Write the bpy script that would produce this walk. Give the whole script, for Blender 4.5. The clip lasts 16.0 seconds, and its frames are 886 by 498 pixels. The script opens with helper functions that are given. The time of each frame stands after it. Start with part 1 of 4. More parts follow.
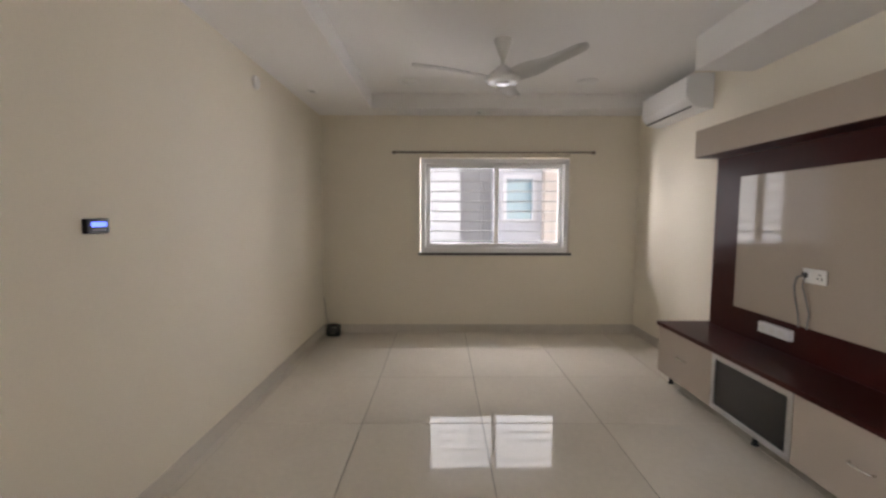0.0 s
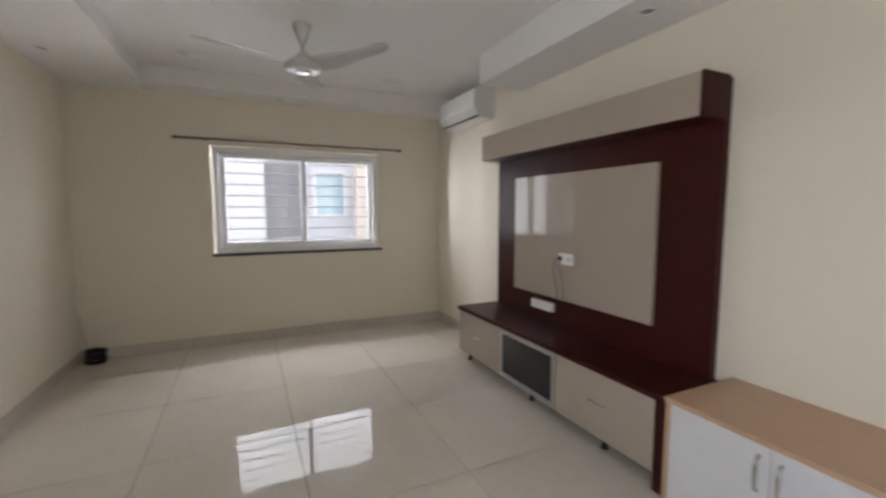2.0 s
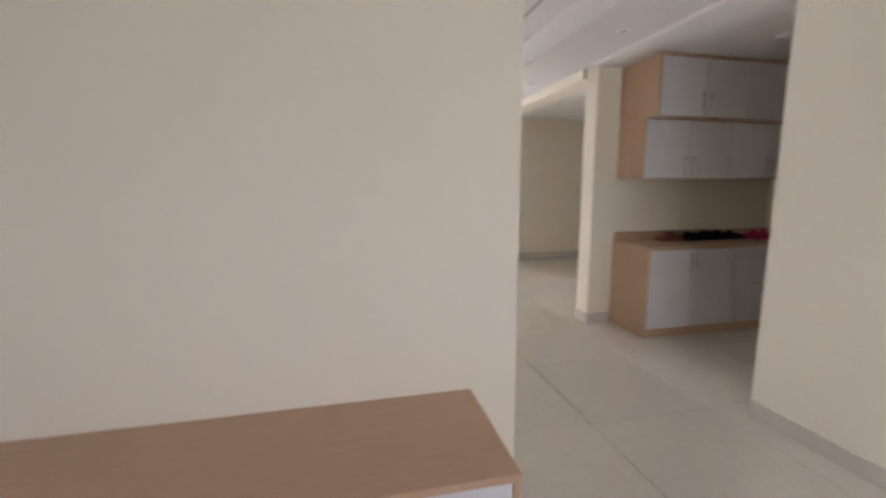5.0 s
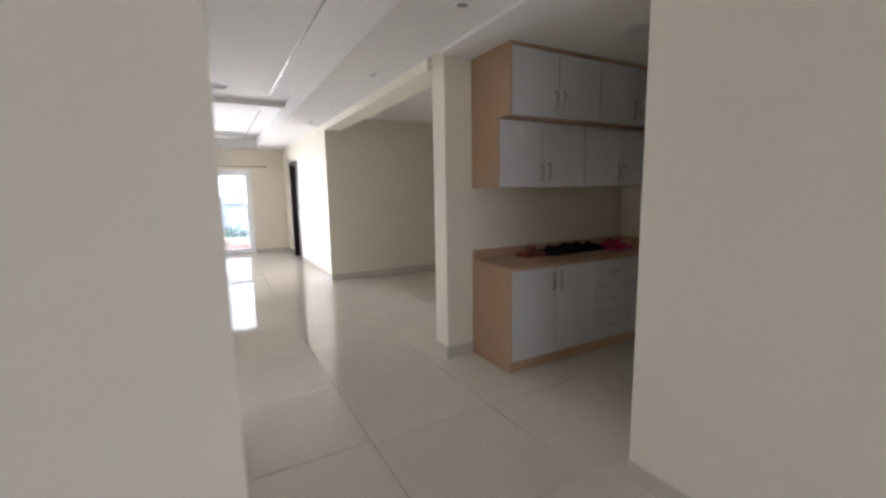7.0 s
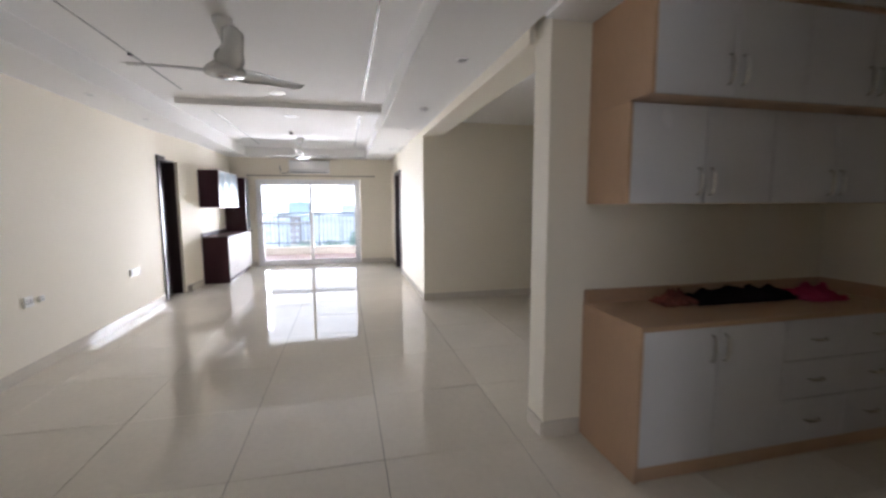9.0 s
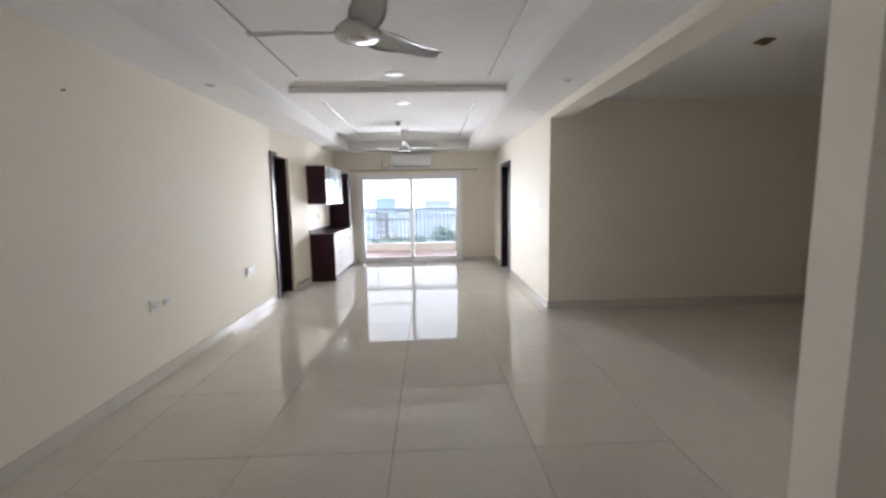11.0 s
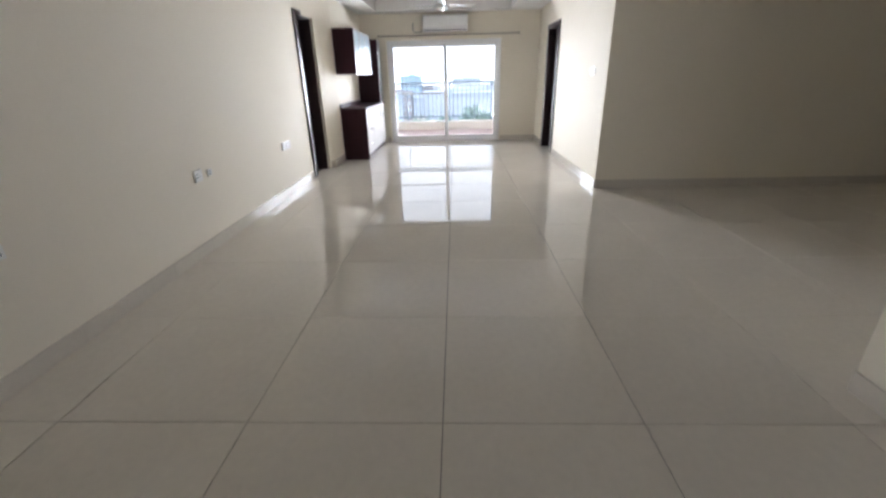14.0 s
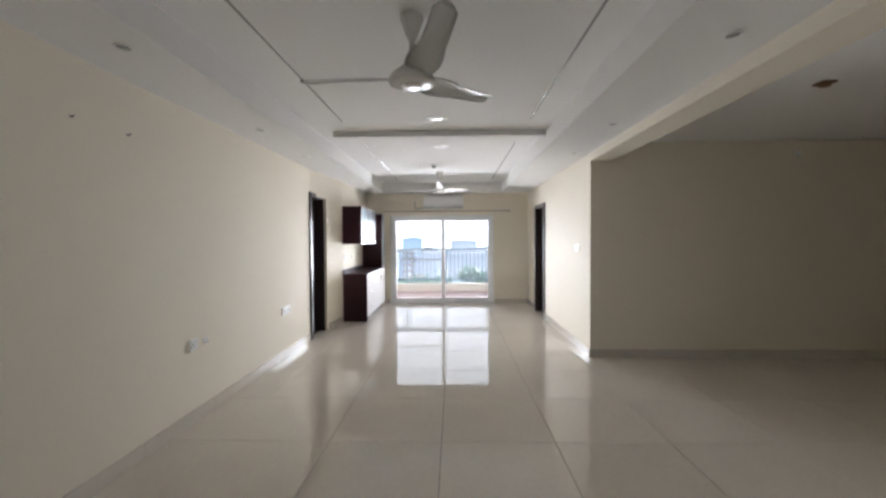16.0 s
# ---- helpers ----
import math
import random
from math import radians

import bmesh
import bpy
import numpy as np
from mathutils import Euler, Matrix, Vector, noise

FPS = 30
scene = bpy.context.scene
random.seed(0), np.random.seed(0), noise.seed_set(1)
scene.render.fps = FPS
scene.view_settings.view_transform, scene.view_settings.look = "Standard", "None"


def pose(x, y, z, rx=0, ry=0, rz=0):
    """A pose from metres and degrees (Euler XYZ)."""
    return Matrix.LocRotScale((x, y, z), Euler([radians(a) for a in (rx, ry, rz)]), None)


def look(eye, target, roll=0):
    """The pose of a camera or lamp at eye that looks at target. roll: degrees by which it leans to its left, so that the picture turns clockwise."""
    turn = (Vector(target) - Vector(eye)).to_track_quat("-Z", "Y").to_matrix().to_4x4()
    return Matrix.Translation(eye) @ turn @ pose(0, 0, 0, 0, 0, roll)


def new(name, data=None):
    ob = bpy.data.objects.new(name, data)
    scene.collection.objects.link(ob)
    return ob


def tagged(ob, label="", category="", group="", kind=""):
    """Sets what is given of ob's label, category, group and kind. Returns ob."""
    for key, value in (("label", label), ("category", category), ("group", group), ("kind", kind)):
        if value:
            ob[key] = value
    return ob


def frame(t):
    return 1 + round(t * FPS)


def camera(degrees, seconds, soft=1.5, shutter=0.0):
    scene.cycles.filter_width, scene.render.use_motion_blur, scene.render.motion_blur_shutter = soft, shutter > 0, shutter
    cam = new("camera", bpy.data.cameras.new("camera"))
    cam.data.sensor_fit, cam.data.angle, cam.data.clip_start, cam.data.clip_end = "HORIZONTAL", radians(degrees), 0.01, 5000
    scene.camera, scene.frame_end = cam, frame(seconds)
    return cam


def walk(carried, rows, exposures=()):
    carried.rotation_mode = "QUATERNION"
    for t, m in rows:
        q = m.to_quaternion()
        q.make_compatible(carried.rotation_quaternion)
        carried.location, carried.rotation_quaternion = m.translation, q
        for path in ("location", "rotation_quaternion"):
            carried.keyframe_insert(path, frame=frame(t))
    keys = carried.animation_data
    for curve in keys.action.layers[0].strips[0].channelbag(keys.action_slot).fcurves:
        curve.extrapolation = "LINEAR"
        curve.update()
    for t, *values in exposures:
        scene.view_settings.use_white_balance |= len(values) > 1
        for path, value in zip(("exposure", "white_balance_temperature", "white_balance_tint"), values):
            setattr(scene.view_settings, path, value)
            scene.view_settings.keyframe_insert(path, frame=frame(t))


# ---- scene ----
cam = camera(93.5, 16.0, soft=2.6, shutter=0.6)
PATH = [
    (0, (0.446, -0.221, 1.381), (0.451, 1.773, 1.22), 0.1),
    (0.5, (0.464, -0.22, 1.382), (0.59, 1.769, 1.22), 0.1),
    (1, (0.48, -0.227, 1.38), (0.781, 1.743, 1.216), 0.2),
    (1.5, (0.485, -0.225, 1.384), (1.033, 1.691, 1.214), 0.2),
    (2, (0.49, -0.202, 1.39), (1.339, 1.6, 1.205), 0.0),
    (2.5, (0.514, -0.174, 1.384), (1.703, 1.421, 1.182), 0.0),
    (3, (0.522, -0.138, 1.382), (2.032, 1.152, 1.148), -0.2),
    (3.5, (0.567, -0.12, 1.368), (2.33, 0.789, 1.112), -0.1),
    (4, (0.713, -0.135, 1.353), (2.641, 0.328, 1.086), 0.1),
    (4.5, (0.944, -0.194, 1.356), (2.924, -0.197, 1.068), 0.1),
    (5, (1.201, -0.238, 1.343), (3.13, -0.678, 1.046), -0.2),
    (5.2, (1.299, -0.255, 1.354), (3.188, -0.844, 1.061), -0.5),
    (7.3, (1.929, -0.986, 1.385), (3.664, -1.944, 1.113), -1.0),
    (7.5, (1.985, -1.066, 1.379), (3.748, -1.971, 1.115), -1.1),
    (8, (2.109, -1.286, 1.41), (3.94, -2.05, 1.156), -0.9),
    (8.5, (2.287, -1.38, 1.399), (4.175, -1.994, 1.159), -0.6),
    (9, (2.566, -1.371, 1.418), (4.501, -1.825, 1.198), -0.2),
    (9.5, (2.838, -1.36, 1.407), (4.799, -1.676, 1.176), -0.2),
    (9.7, (2.945, -1.321, 1.412), (4.912, -1.604, 1.186), 0.0),
    (11.8, (3.43, -0.837, 1.411), (5.403, -0.778, 1.09), -1.7),
    (12, (3.439, -0.823, 1.403), (5.402, -0.756, 1.029), -1.4),
    (12.5, (3.441, -0.812, 1.358), (5.364, -0.73, 0.812), -1.5),
    (13, (3.456, -0.832, 1.289), (5.314, -0.739, 0.554), -1.7),
    (13.5, (3.464, -0.825, 1.256), (5.274, -0.74, 0.411), -1.9),
    (14, (3.475, -0.814, 1.29), (5.321, -0.746, 0.524), -1.4),
    (14.5, (3.485, -0.819, 1.328), (5.395, -0.76, 0.738), -1.1),
    (15, (3.481, -0.823, 1.375), (5.442, -0.772, 0.989), -0.7),
    (15.5, (3.463, -0.834, 1.41), (5.453, -0.792, 1.211), -0.4),
    (16, (3.446, -0.839, 1.436), (5.445, -0.789, 1.386), -0.3),
]
walk(cam, [(t, look(eye, target, roll)) for t, eye, target, roll in PATH], [
    (0, 1.28, 6750, 19), (1, 1.22, 6550, 17), (2, 1.35, 6350, 16), (3, 1.55, 6650, 23), (4, 1.42, 6550, 24), (4.5, 1.3, 6480, 24), (5, 1.2, 6400, 23), (7.5, 0.7, 6200, 19),
    (8.5, 0.52, 6180, 19), (9.5, 0.45, 6150, 19), (12, 0.2, 6150, 16), (13.5, 0.3, 6100, 16), (15, 0.2, 6250, 16), (16, 0.1, 6280, 16)])

# ---- light ----
world = bpy.data.worlds.new("overcast_sky")
scene.world = world
world.use_nodes = True
wn, wl = world.node_tree.nodes, world.node_tree.links
sky = wn.new("ShaderNodeTexSky")
sky.sky_type, sky.sun_disc = "NISHITA", False
sky.sun_elevation, sky.sun_rotation = radians(70), radians(259)
sky.air_density, sky.dust_density, sky.ozone_density = 1.0, 2.0, 1.0
wl.new(sky.outputs[0], wn["Background"].inputs[0])
wn["Background"].inputs[1].default_value = 0.08

sun = new("sun", bpy.data.lights.new("sun", "SUN"))
sun.data.energy, sun.data.angle, sun.data.color = 4.2, radians(0.6), (1.0, 0.96, 0.9)
sun.matrix_world = look((0, 0, 40), (14.3, 2.72, 0))


def window_light(name, eye, target, w, h, watts, color):
    data = bpy.data.lights.new(name, "AREA")
    data.shape, data.size, data.size_y, data.energy, data.color = "RECTANGLE", w, h, watts, color
    ob = new(name, data)
    ob.matrix_world = look(eye, target)
    return ob


window_light("balcony_daylight_low", (16.2, -0.58, 0.11), (10.5, -0.58, 1.4), 7.0, 0.40, 900, (0.93, 0.97, 1.0))
window_light("balcony_daylight_north", (24, 5.2, 2.0), (11, -0.6, 1.4), 6.0, 6.0, 3300, (0.93, 0.97, 1.0))
window_light("balcony_daylight_south", (24, -6.0, 2.0), (11, -0.6, 1.4), 6.0, 6.0, 2750, (0.93, 0.97, 1.0))
window_light("window_daylight", (1.05, 6.4, 4.5), (1.05, 3.0, 3.9), 3.4, 2.0, 215, (0.95, 0.97, 1.0))
window_light("window_daylight_low", (1.05, 6.35, 1.6), (1.05, 3.0, 1.6), 3.2, 2.4, 42, (0.95, 0.97, 1.0))
window_light("window_daylight_east", (3.8, 6.3, 1.6), (3.8, 3.6, 1.6), 2.2, 2.6, 220, (0.95, 0.97, 1.0))
window_light("window_daylight_west", (-2.9, 6.3, 1.6), (-2.9, 3.6, 1.6), 2.2, 2.6, 320, (0.95, 0.97, 1.0))
# Fill lamp for the television wall, shining through the added west window.
window_light("west_fill_light", (-2.0, -1.05, 1.3), (1.5, -1.0, 1.3), 3.6, 2.4, 24, (0.90, 0.95, 1.0))

# ---- materials ----


def base_material(name):
    m = bpy.data.materials.new(name)
    m.use_nodes = True
    return m, m.node_tree.nodes, m.node_tree.links, m.node_tree.nodes["Principled BSDF"]


def surface(name, color, rough=0.5, metal=0.0, vary=0.06, grain=(1, 1, 1), big=1.5, small=60.0, bump=0.0, rough_vary=0.1, coat=0.0, spec=0.5, random_vary=0.0):
    """Colour with broad mottling and fine grain, uneven gloss and fine relief, at real size."""
    m, n, l, b = base_material(name)
    tc = n.new("ShaderNodeTexCoord")
    mp = n.new("ShaderNodeMapping")
    mp.inputs["Scale"].default_value = grain
    l.new(tc.outputs["Object"], mp.inputs[0])
    n1, n2 = n.new("ShaderNodeTexNoise"), n.new("ShaderNodeTexNoise")
    n1.inputs["Scale"].default_value, n2.inputs["Scale"].default_value = big, small
    n1.inputs["Detail"].default_value, n2.inputs["Detail"].default_value = 4, 5
    l.new(tc.outputs["Object"], n1.inputs[0])
    l.new(mp.outputs[0], n2.inputs[0])
    add = n.new("ShaderNodeMath")
    add.operation = "ADD"
    l.new(n1.outputs[0], add.inputs[0])
    l.new(n2.outputs[0], add.inputs[1])
    ramp = n.new("ShaderNodeMapRange")
    ramp.inputs[1].default_value, ramp.inputs[2].default_value = 0.6, 1.4
    ramp.inputs[3].default_value, ramp.inputs[4].default_value = 1 - vary, 1 + vary
    l.new(add.outputs[0], ramp.inputs[0])
    value = ramp.outputs[0]
    if random_vary:
        info = n.new("ShaderNodeObjectInfo")
        rr = n.new("ShaderNodeMapRange")
        rr.inputs[3].default_value, rr.inputs[4].default_value = 1 - random_vary, 1 + random_vary
        l.new(info.outputs["Random"], rr.inputs[0])
        mul = n.new("ShaderNodeMath")
        mul.operation = "MULTIPLY"
        l.new(ramp.outputs[0], mul.inputs[0])
        l.new(rr.outputs[0], mul.inputs[1])
        value = mul.outputs[0]
    mix = n.new("ShaderNodeVectorMath")
    mix.operation = "SCALE"
    mix.inputs[0].default_value = color
    l.new(value, mix.inputs["Scale"])
    l.new(mix.outputs[0], b.inputs["Base Color"])
    rm = n.new("ShaderNodeMapRange")
    rm.inputs[1].default_value, rm.inputs[2].default_value = 0.3, 0.7
    rm.inputs[3].default_value, rm.inputs[4].default_value = rough * (1 - rough_vary), rough * (1 + rough_vary)
    l.new(n1.outputs[0], rm.inputs[0])
    l.new(rm.outputs[0], b.inputs["Roughness"])
    b.inputs["Metallic"].default_value = metal
    b.inputs["Specular IOR Level"].default_value = spec
    b.inputs["Coat Weight"].default_value = coat
    b.inputs["Coat Roughness"].default_value = 0.08
    if bump:
        bp = n.new("ShaderNodeBump")
        bp.inputs["Strength"].default_value, bp.inputs["Distance"].default_value = bump, 0.002
        l.new(n2.outputs[0], bp.inputs["Height"])
        l.new(bp.outputs[0], b.inputs["Normal"])
    return m


def clear(name, tint=(1, 1, 1), rough=0.0, ior=1.45):
    m, n, l, b = base_material(name)
    b.inputs["Base Color"].default_value = (*tint, 1)
    b.inputs["Transmission Weight"].default_value = 1.0
    b.inputs["Roughness"].default_value = rough
    b.inputs["IOR"].default_value = ior
    return m


def thin_pane(name):
    """Clear thin glass: straight through, with a mirror gloss that grows at grazing angles."""
    m, n, l, b = base_material(name)
    n.remove(b)
    see, gloss, mix, fres = n.new("ShaderNodeBsdfTransparent"), n.new("ShaderNodeBsdfGlossy"), n.new("ShaderNodeMixShader"), n.new("ShaderNodeFresnel")
    see.inputs[0].default_value = (0.95, 0.97, 0.97, 1)
    gloss.inputs["Roughness"].default_value = 0.01
    fres.inputs[0].default_value = 1.35
    l.new(fres.outputs[0], mix.inputs[0])
    l.new(see.outputs[0], mix.inputs[1])
    l.new(gloss.outputs[0], mix.inputs[2])
    l.new(mix.outputs[0], n["Material Output"].inputs[0])
    return m


def lit(name, color, strength):
    m, n, l, b = base_material(name)
    b.inputs["Base Color"].default_value = (*color, 1)
    b.inputs["Emission Color"].default_value = (*color, 1)
    b.inputs["Emission Strength"].default_value = strength
    return m


CREAM = surface("cream_wall_paint", (0.86, 0.80, 0.675), 0.75, spec=0.25, vary=0.03, big=0.9, small=140, bump=0.12)
WHITE_CEIL = surface("white_ceiling_paint", (0.88, 0.87, 0.85), 0.85, spec=0.2, vary=0.02, big=0.8, small=120, bump=0.08)
TILE = surface("polished_cream_tile", (0.74, 0.685, 0.595), 0.038, spec=0.46, vary=0.05, big=2.5, small=25, rough_vary=0.6, random_vary=0.02)
SKIRT = surface("polished_skirting_tile", (0.66, 0.61, 0.53), 0.07, spec=0.3, vary=0.04, big=3, small=30, rough_vary=0.3, random_vary=0.02)
GROUT = surface("grey_grout", (0.10, 0.085, 0.075), 0.9, vary=0.15, small=200)
MAHOGANY = surface("dark_mahogany_laminate", (0.050, 0.011, 0.009), 0.30, vary=0.15, grain=(30, 1.5, 1.5), big=2, small=9, bump=0.0, rough_vary=0.05, spec=0.15)
PLUM = surface("plum_brown_laminate", (0.036, 0.012, 0.017), 0.35, vary=0.15, grain=(30, 30, 1.5), big=2, small=9, spec=0.15)
WENGE = surface("dark_wenge_laminate", (0.030, 0.016, 0.018), 0.3, vary=0.35, grain=(30, 30, 1.2), big=2, small=6, bump=0.05)
BEIGE = surface("beige_gloss_laminate", (0.46, 0.39, 0.315), 0.045, vary=0.03, big=1, small=80, rough_vary=0.15)
BEIGE_MATT = surface("beige_laminate", (0.46, 0.39, 0.315), 0.30, vary=0.03, big=1, small=80)
OAK = surface("light_oak_laminate", (0.56, 0.37, 0.237), 0.38, vary=0.10, grain=(28, 2, 28), big=1.5, small=5, bump=0.06)
OAK_UP = surface("light_oak_upright_laminate", (0.56, 0.37, 0.237), 0.38, vary=0.10, grain=(28, 28, 2), big=1.5, small=5, bump=0.06)
WHITE_LAM = surface("white_laminate", (0.74, 0.735, 0.75), 0.25, vary=0.02, big=1.2, small=90)
WHITE_PLASTIC = surface("white_plastic", (0.88, 0.88, 0.87), 0.35, vary=0.02, small=100)
IVORY_PLASTIC = surface("ivory_plastic", (0.84, 0.83, 0.79), 0.3, vary=0.02, small=100)
UPVC = surface("white_upvc", (0.87, 0.87, 0.87), 0.3, vary=0.02, small=80)
FAN_WHITE = surface("white_fan_enamel", (0.76, 0.75, 0.72), 0.22, vary=0.02, small=80)
CHROME = surface("brushed_steel", (0.62, 0.61, 0.60), 0.25, metal=1.0, vary=0.05, small=150)
ALU = surface("anodised_aluminium", (0.60, 0.60, 0.60), 0.35, metal=1.0, vary=0.05, small=120)
ROD_METAL = surface("bronzed_rod_metal", (0.28, 0.24, 0.20), 0.35, metal=1.0, vary=0.1, small=120)
BLACK = surface("black_plastic", (0.012, 0.012, 0.014), 0.4, vary=0.2, small=120)
SMOKED = surface("smoked_dark_glass", (0.018, 0.017, 0.018), 0.08, vary=0.1, small=60)
SILL = surface("dark_granite_sill", (0.10, 0.10, 0.10), 0.25, vary=0.4, small=180)
GRILLE = surface("grey_painted_steel", (0.20, 0.195, 0.19), 0.45, vary=0.08, small=120)
RAIL = surface("blue_grey_painted_rail", (0.10, 0.15, 0.20), 0.5, vary=0.05, small=100)
GLASS = thin_pane("window_glass")
FROST = clear("frosted_cabinet_glass", (0.42, 0.52, 0.56), 0.45, 1.12)
CLOTH_DARK = surface("dark_cloth", (0.018, 0.014, 0.018), 0.95, spec=0.1, vary=0.4, small=300, bump=0.3)
CLOTH_PINK = surface("pink_cloth", (0.50, 0.05, 0.14), 0.9, spec=0.15, vary=0.25, small=300, bump=0.3)
CLOTH_PRINT = surface("patterned_cloth", (0.28, 0.09, 0.07), 0.9, vary=0.8, big=14, small=40, bump=0.5)
BROWN_PLATE = surface("brown_plate", (0.20, 0.10, 0.045), 0.6, vary=0.2)
LAMP_GREY = surface("unlit_spot_lens", (0.34, 0.34, 0.34), 0.3, vary=0.05)
LAMP_WHITE = surface("lamp_diffuser", (0.85, 0.85, 0.83), 0.4, vary=0.01)
GLOW = lit("glowing_lamp_diffuser", (1.0, 0.98, 0.94), 0.55)
BLUE_LCD = lit("blue_display", (0.10, 0.18, 1.0), 1.2)
TERRA = surface("pinkish_balcony_tile", (0.38, 0.27, 0.25), 0.5, vary=0.12, big=3, small=60)
PARAPET = surface("cream_exterior_paint", (0.50, 0.46, 0.42), 0.8, vary=0.06, small=90, bump=0.2)
# Neighbour house colours are darkened evenly to hold down its bright view.
HOUSE_WHITE = surface("dimmed_white_exterior_paint", (0.30, 0.30, 0.32), 0.85, vary=0.04, small=60, bump=0.2)
HOUSE_GREY = surface("grey_exterior_paint", (0.19, 0.19, 0.21), 0.85, vary=0.05, small=60, bump=0.2)
HOUSE_TAN = surface("tan_exterior_paint", (0.26, 0.225, 0.21), 0.85, vary=0.06, small=60, bump=0.2)
FAR_PANE = surface("blue_grey_pane", (0.12, 0.19, 0.24), 0.12, vary=0.05)
# Far walls and tower: base colours paled and blued to paint in haze.
FAR_BUILDING = surface("haze_tinted_wall", (0.60, 0.69, 0.79), 0.9, vary=0.08, big=0.05, small=0.4, random_vary=0.12)
FAR_BLUE = surface("haze_tinted_blue_cladding", (0.42, 0.60, 0.74), 0.7, vary=0.08, big=0.05, small=0.4)
# Leaf green lifted towards pale blue-green, painting haze over the trees.
FOLIAGE = surface("haze_tinted_foliage", (0.20, 0.32, 0.27), 0.9, vary=0.5, big=0.3, small=2)
SKY_GLOW = lit("hazy_bright_sky", (0.92, 0.955, 1.0), 1.0)
# Ground colour paled to match the haze painted on the city.
EARTH = surface("haze_tinted_ground", (0.40, 0.42, 0.42), 0.95, vary=0.2, big=0.02, small=0.3)
CREAM_GLOSS = surface("cream_gloss_front", (0.60, 0.58, 0.56), 0.65, spec=0.08, vary=0.02, small=80)
HOUSE_FRAME = surface("pale_window_surround", (0.31, 0.31, 0.34), 0.8, vary=0.03)
HOUSE_LILAC = surface("pale_lilac_paint", (0.25, 0.25, 0.285), 0.85, vary=0.04, small=60, bump=0.2)

# ---- building blocks ----
ORIGIN = {}


def link_mesh(name, bm, material):
    me = bpy.data.meshes.new(name)
    bm.normal_update()
    bm.to_mesh(me)
    bm.free()
    me.materials.append(material)
    return new(name, me)


def part(name, bm, material, parent, label="", smooth=False):
    """One mesh, drawn in world places, as a part of a thing or of a part."""
    o = ORIGIN[parent]
    bmesh.ops.translate(bm, verts=bm.verts, vec=-o)
    if smooth:
        for f in bm.faces:
            f.smooth = True
    ob = link_mesh(name, bm, material)
    ob.parent = parent
    ORIGIN[ob] = o
    if label:
        tagged(ob, label)
    return ob


def thing(name, at, label, category, group="", kind=""):
    e = new(name)
    e.empty_display_size = 0.1
    e.location = at
    ORIGIN[e] = Vector(at)
    return tagged(e, label, category, group, kind)


def structure(name, bm, material, label, category):
    return tagged(link_mesh(name, bm, material), label, category, "", "structure")


def box(*corners, bm=None, bevel=0.0):
    """A box between two corners, with its edges eased."""
    bm = bm or bmesh.new()
    x0, y0, z0, x1, y1, z1 = corners
    x0, x1 = min(x0, x1), max(x0, x1)
    y0, y1 = min(y0, y1), max(y0, y1)
    z0, z1 = min(z0, z1), max(z0, z1)
    v = [bm.verts.new(p) for p in ((x0, y0, z0), (x1, y0, z0), (x1, y1, z0), (x0, y1, z0), (x0, y0, z1), (x1, y0, z1), (x1, y1, z1), (x0, y1, z1))]
    f = [bm.faces.new([v[i] for i in q]) for q in ((3, 2, 1, 0), (4, 5, 6, 7), (0, 1, 5, 4), (1, 2, 6, 5), (2, 3, 7, 6), (3, 0, 4, 7))]
    if bevel:
        edges = list({e for q in f for e in q.edges})
        bmesh.ops.bevel(bm, geom=edges, offset=bevel, segments=2, affect="EDGES", profile=0.6)
    return bm


def boxes(*rows, bevel=0.0):
    bm = bmesh.new()
    for r in rows:
        box(*r, bm=bm, bevel=bevel)
    return bm


def tube(path, radius, sides=10, bm=None, cap=True):
    """A round bar swept along a path; radius may be a list."""
    bm = bm or bmesh.new()
    pts = [Vector(p) for p in path]
    rad = radius if isinstance(radius, (list, tuple)) else [radius] * len(pts)
    rings = []
    side = None
    for i, p in enumerate(pts):
        d = (pts[min(i + 1, len(pts) - 1)] - pts[max(i - 1, 0)]).normalized()
        if side is None:
            side = d.orthogonal().normalized()
        side = (side - d * side.dot(d)).normalized()
        up = d.cross(side)
        rings.append([bm.verts.new(p + rad[i] * (math.cos(a) * side + math.sin(a) * up)) for a in (math.tau * k / sides for k in range(sides))])
    for a, b in zip(rings, rings[1:]):
        for k in range(sides):
            bm.faces.new((a[k], a[(k + 1) % sides], b[(k + 1) % sides], b[k])).smooth = True
    if cap:
        bm.faces.new(rings[0][::-1])
        bm.faces.new(rings[-1])
    return bm


def lathe(profile, centre, sides=32, bm=None):
    """A turned shape: (radius, height) pairs about an upright axis."""
    bm = bm or bmesh.new()
    cx, cy, cz = centre
    rings = []
    for r, z in profile:
        if r < 1e-5:
            rings.append([bm.verts.new((cx, cy, cz + z))])
        else:
            rings.append([bm.verts.new((cx + r * math.cos(math.tau * k / sides), cy + r * math.sin(math.tau * k / sides), cz + z)) for k in range(sides)])
    for a, b in zip(rings, rings[1:]):
        for k in range(sides):
            q = [a[k % len(a)], a[(k + 1) % len(a)], b[(k + 1) % len(b)], b[k % len(b)]]
            q = list(dict.fromkeys(q))
            if len(q) > 2:
                bm.faces.new(q).smooth = True
    bmesh.ops.recalc_face_normals(bm, faces=bm.faces)
    return bm


def turned(bm, m):
    bmesh.ops.transform(bm, matrix=m, verts=bm.verts)
    return bm


# ---- structure: walls ----
TOP = 2.90


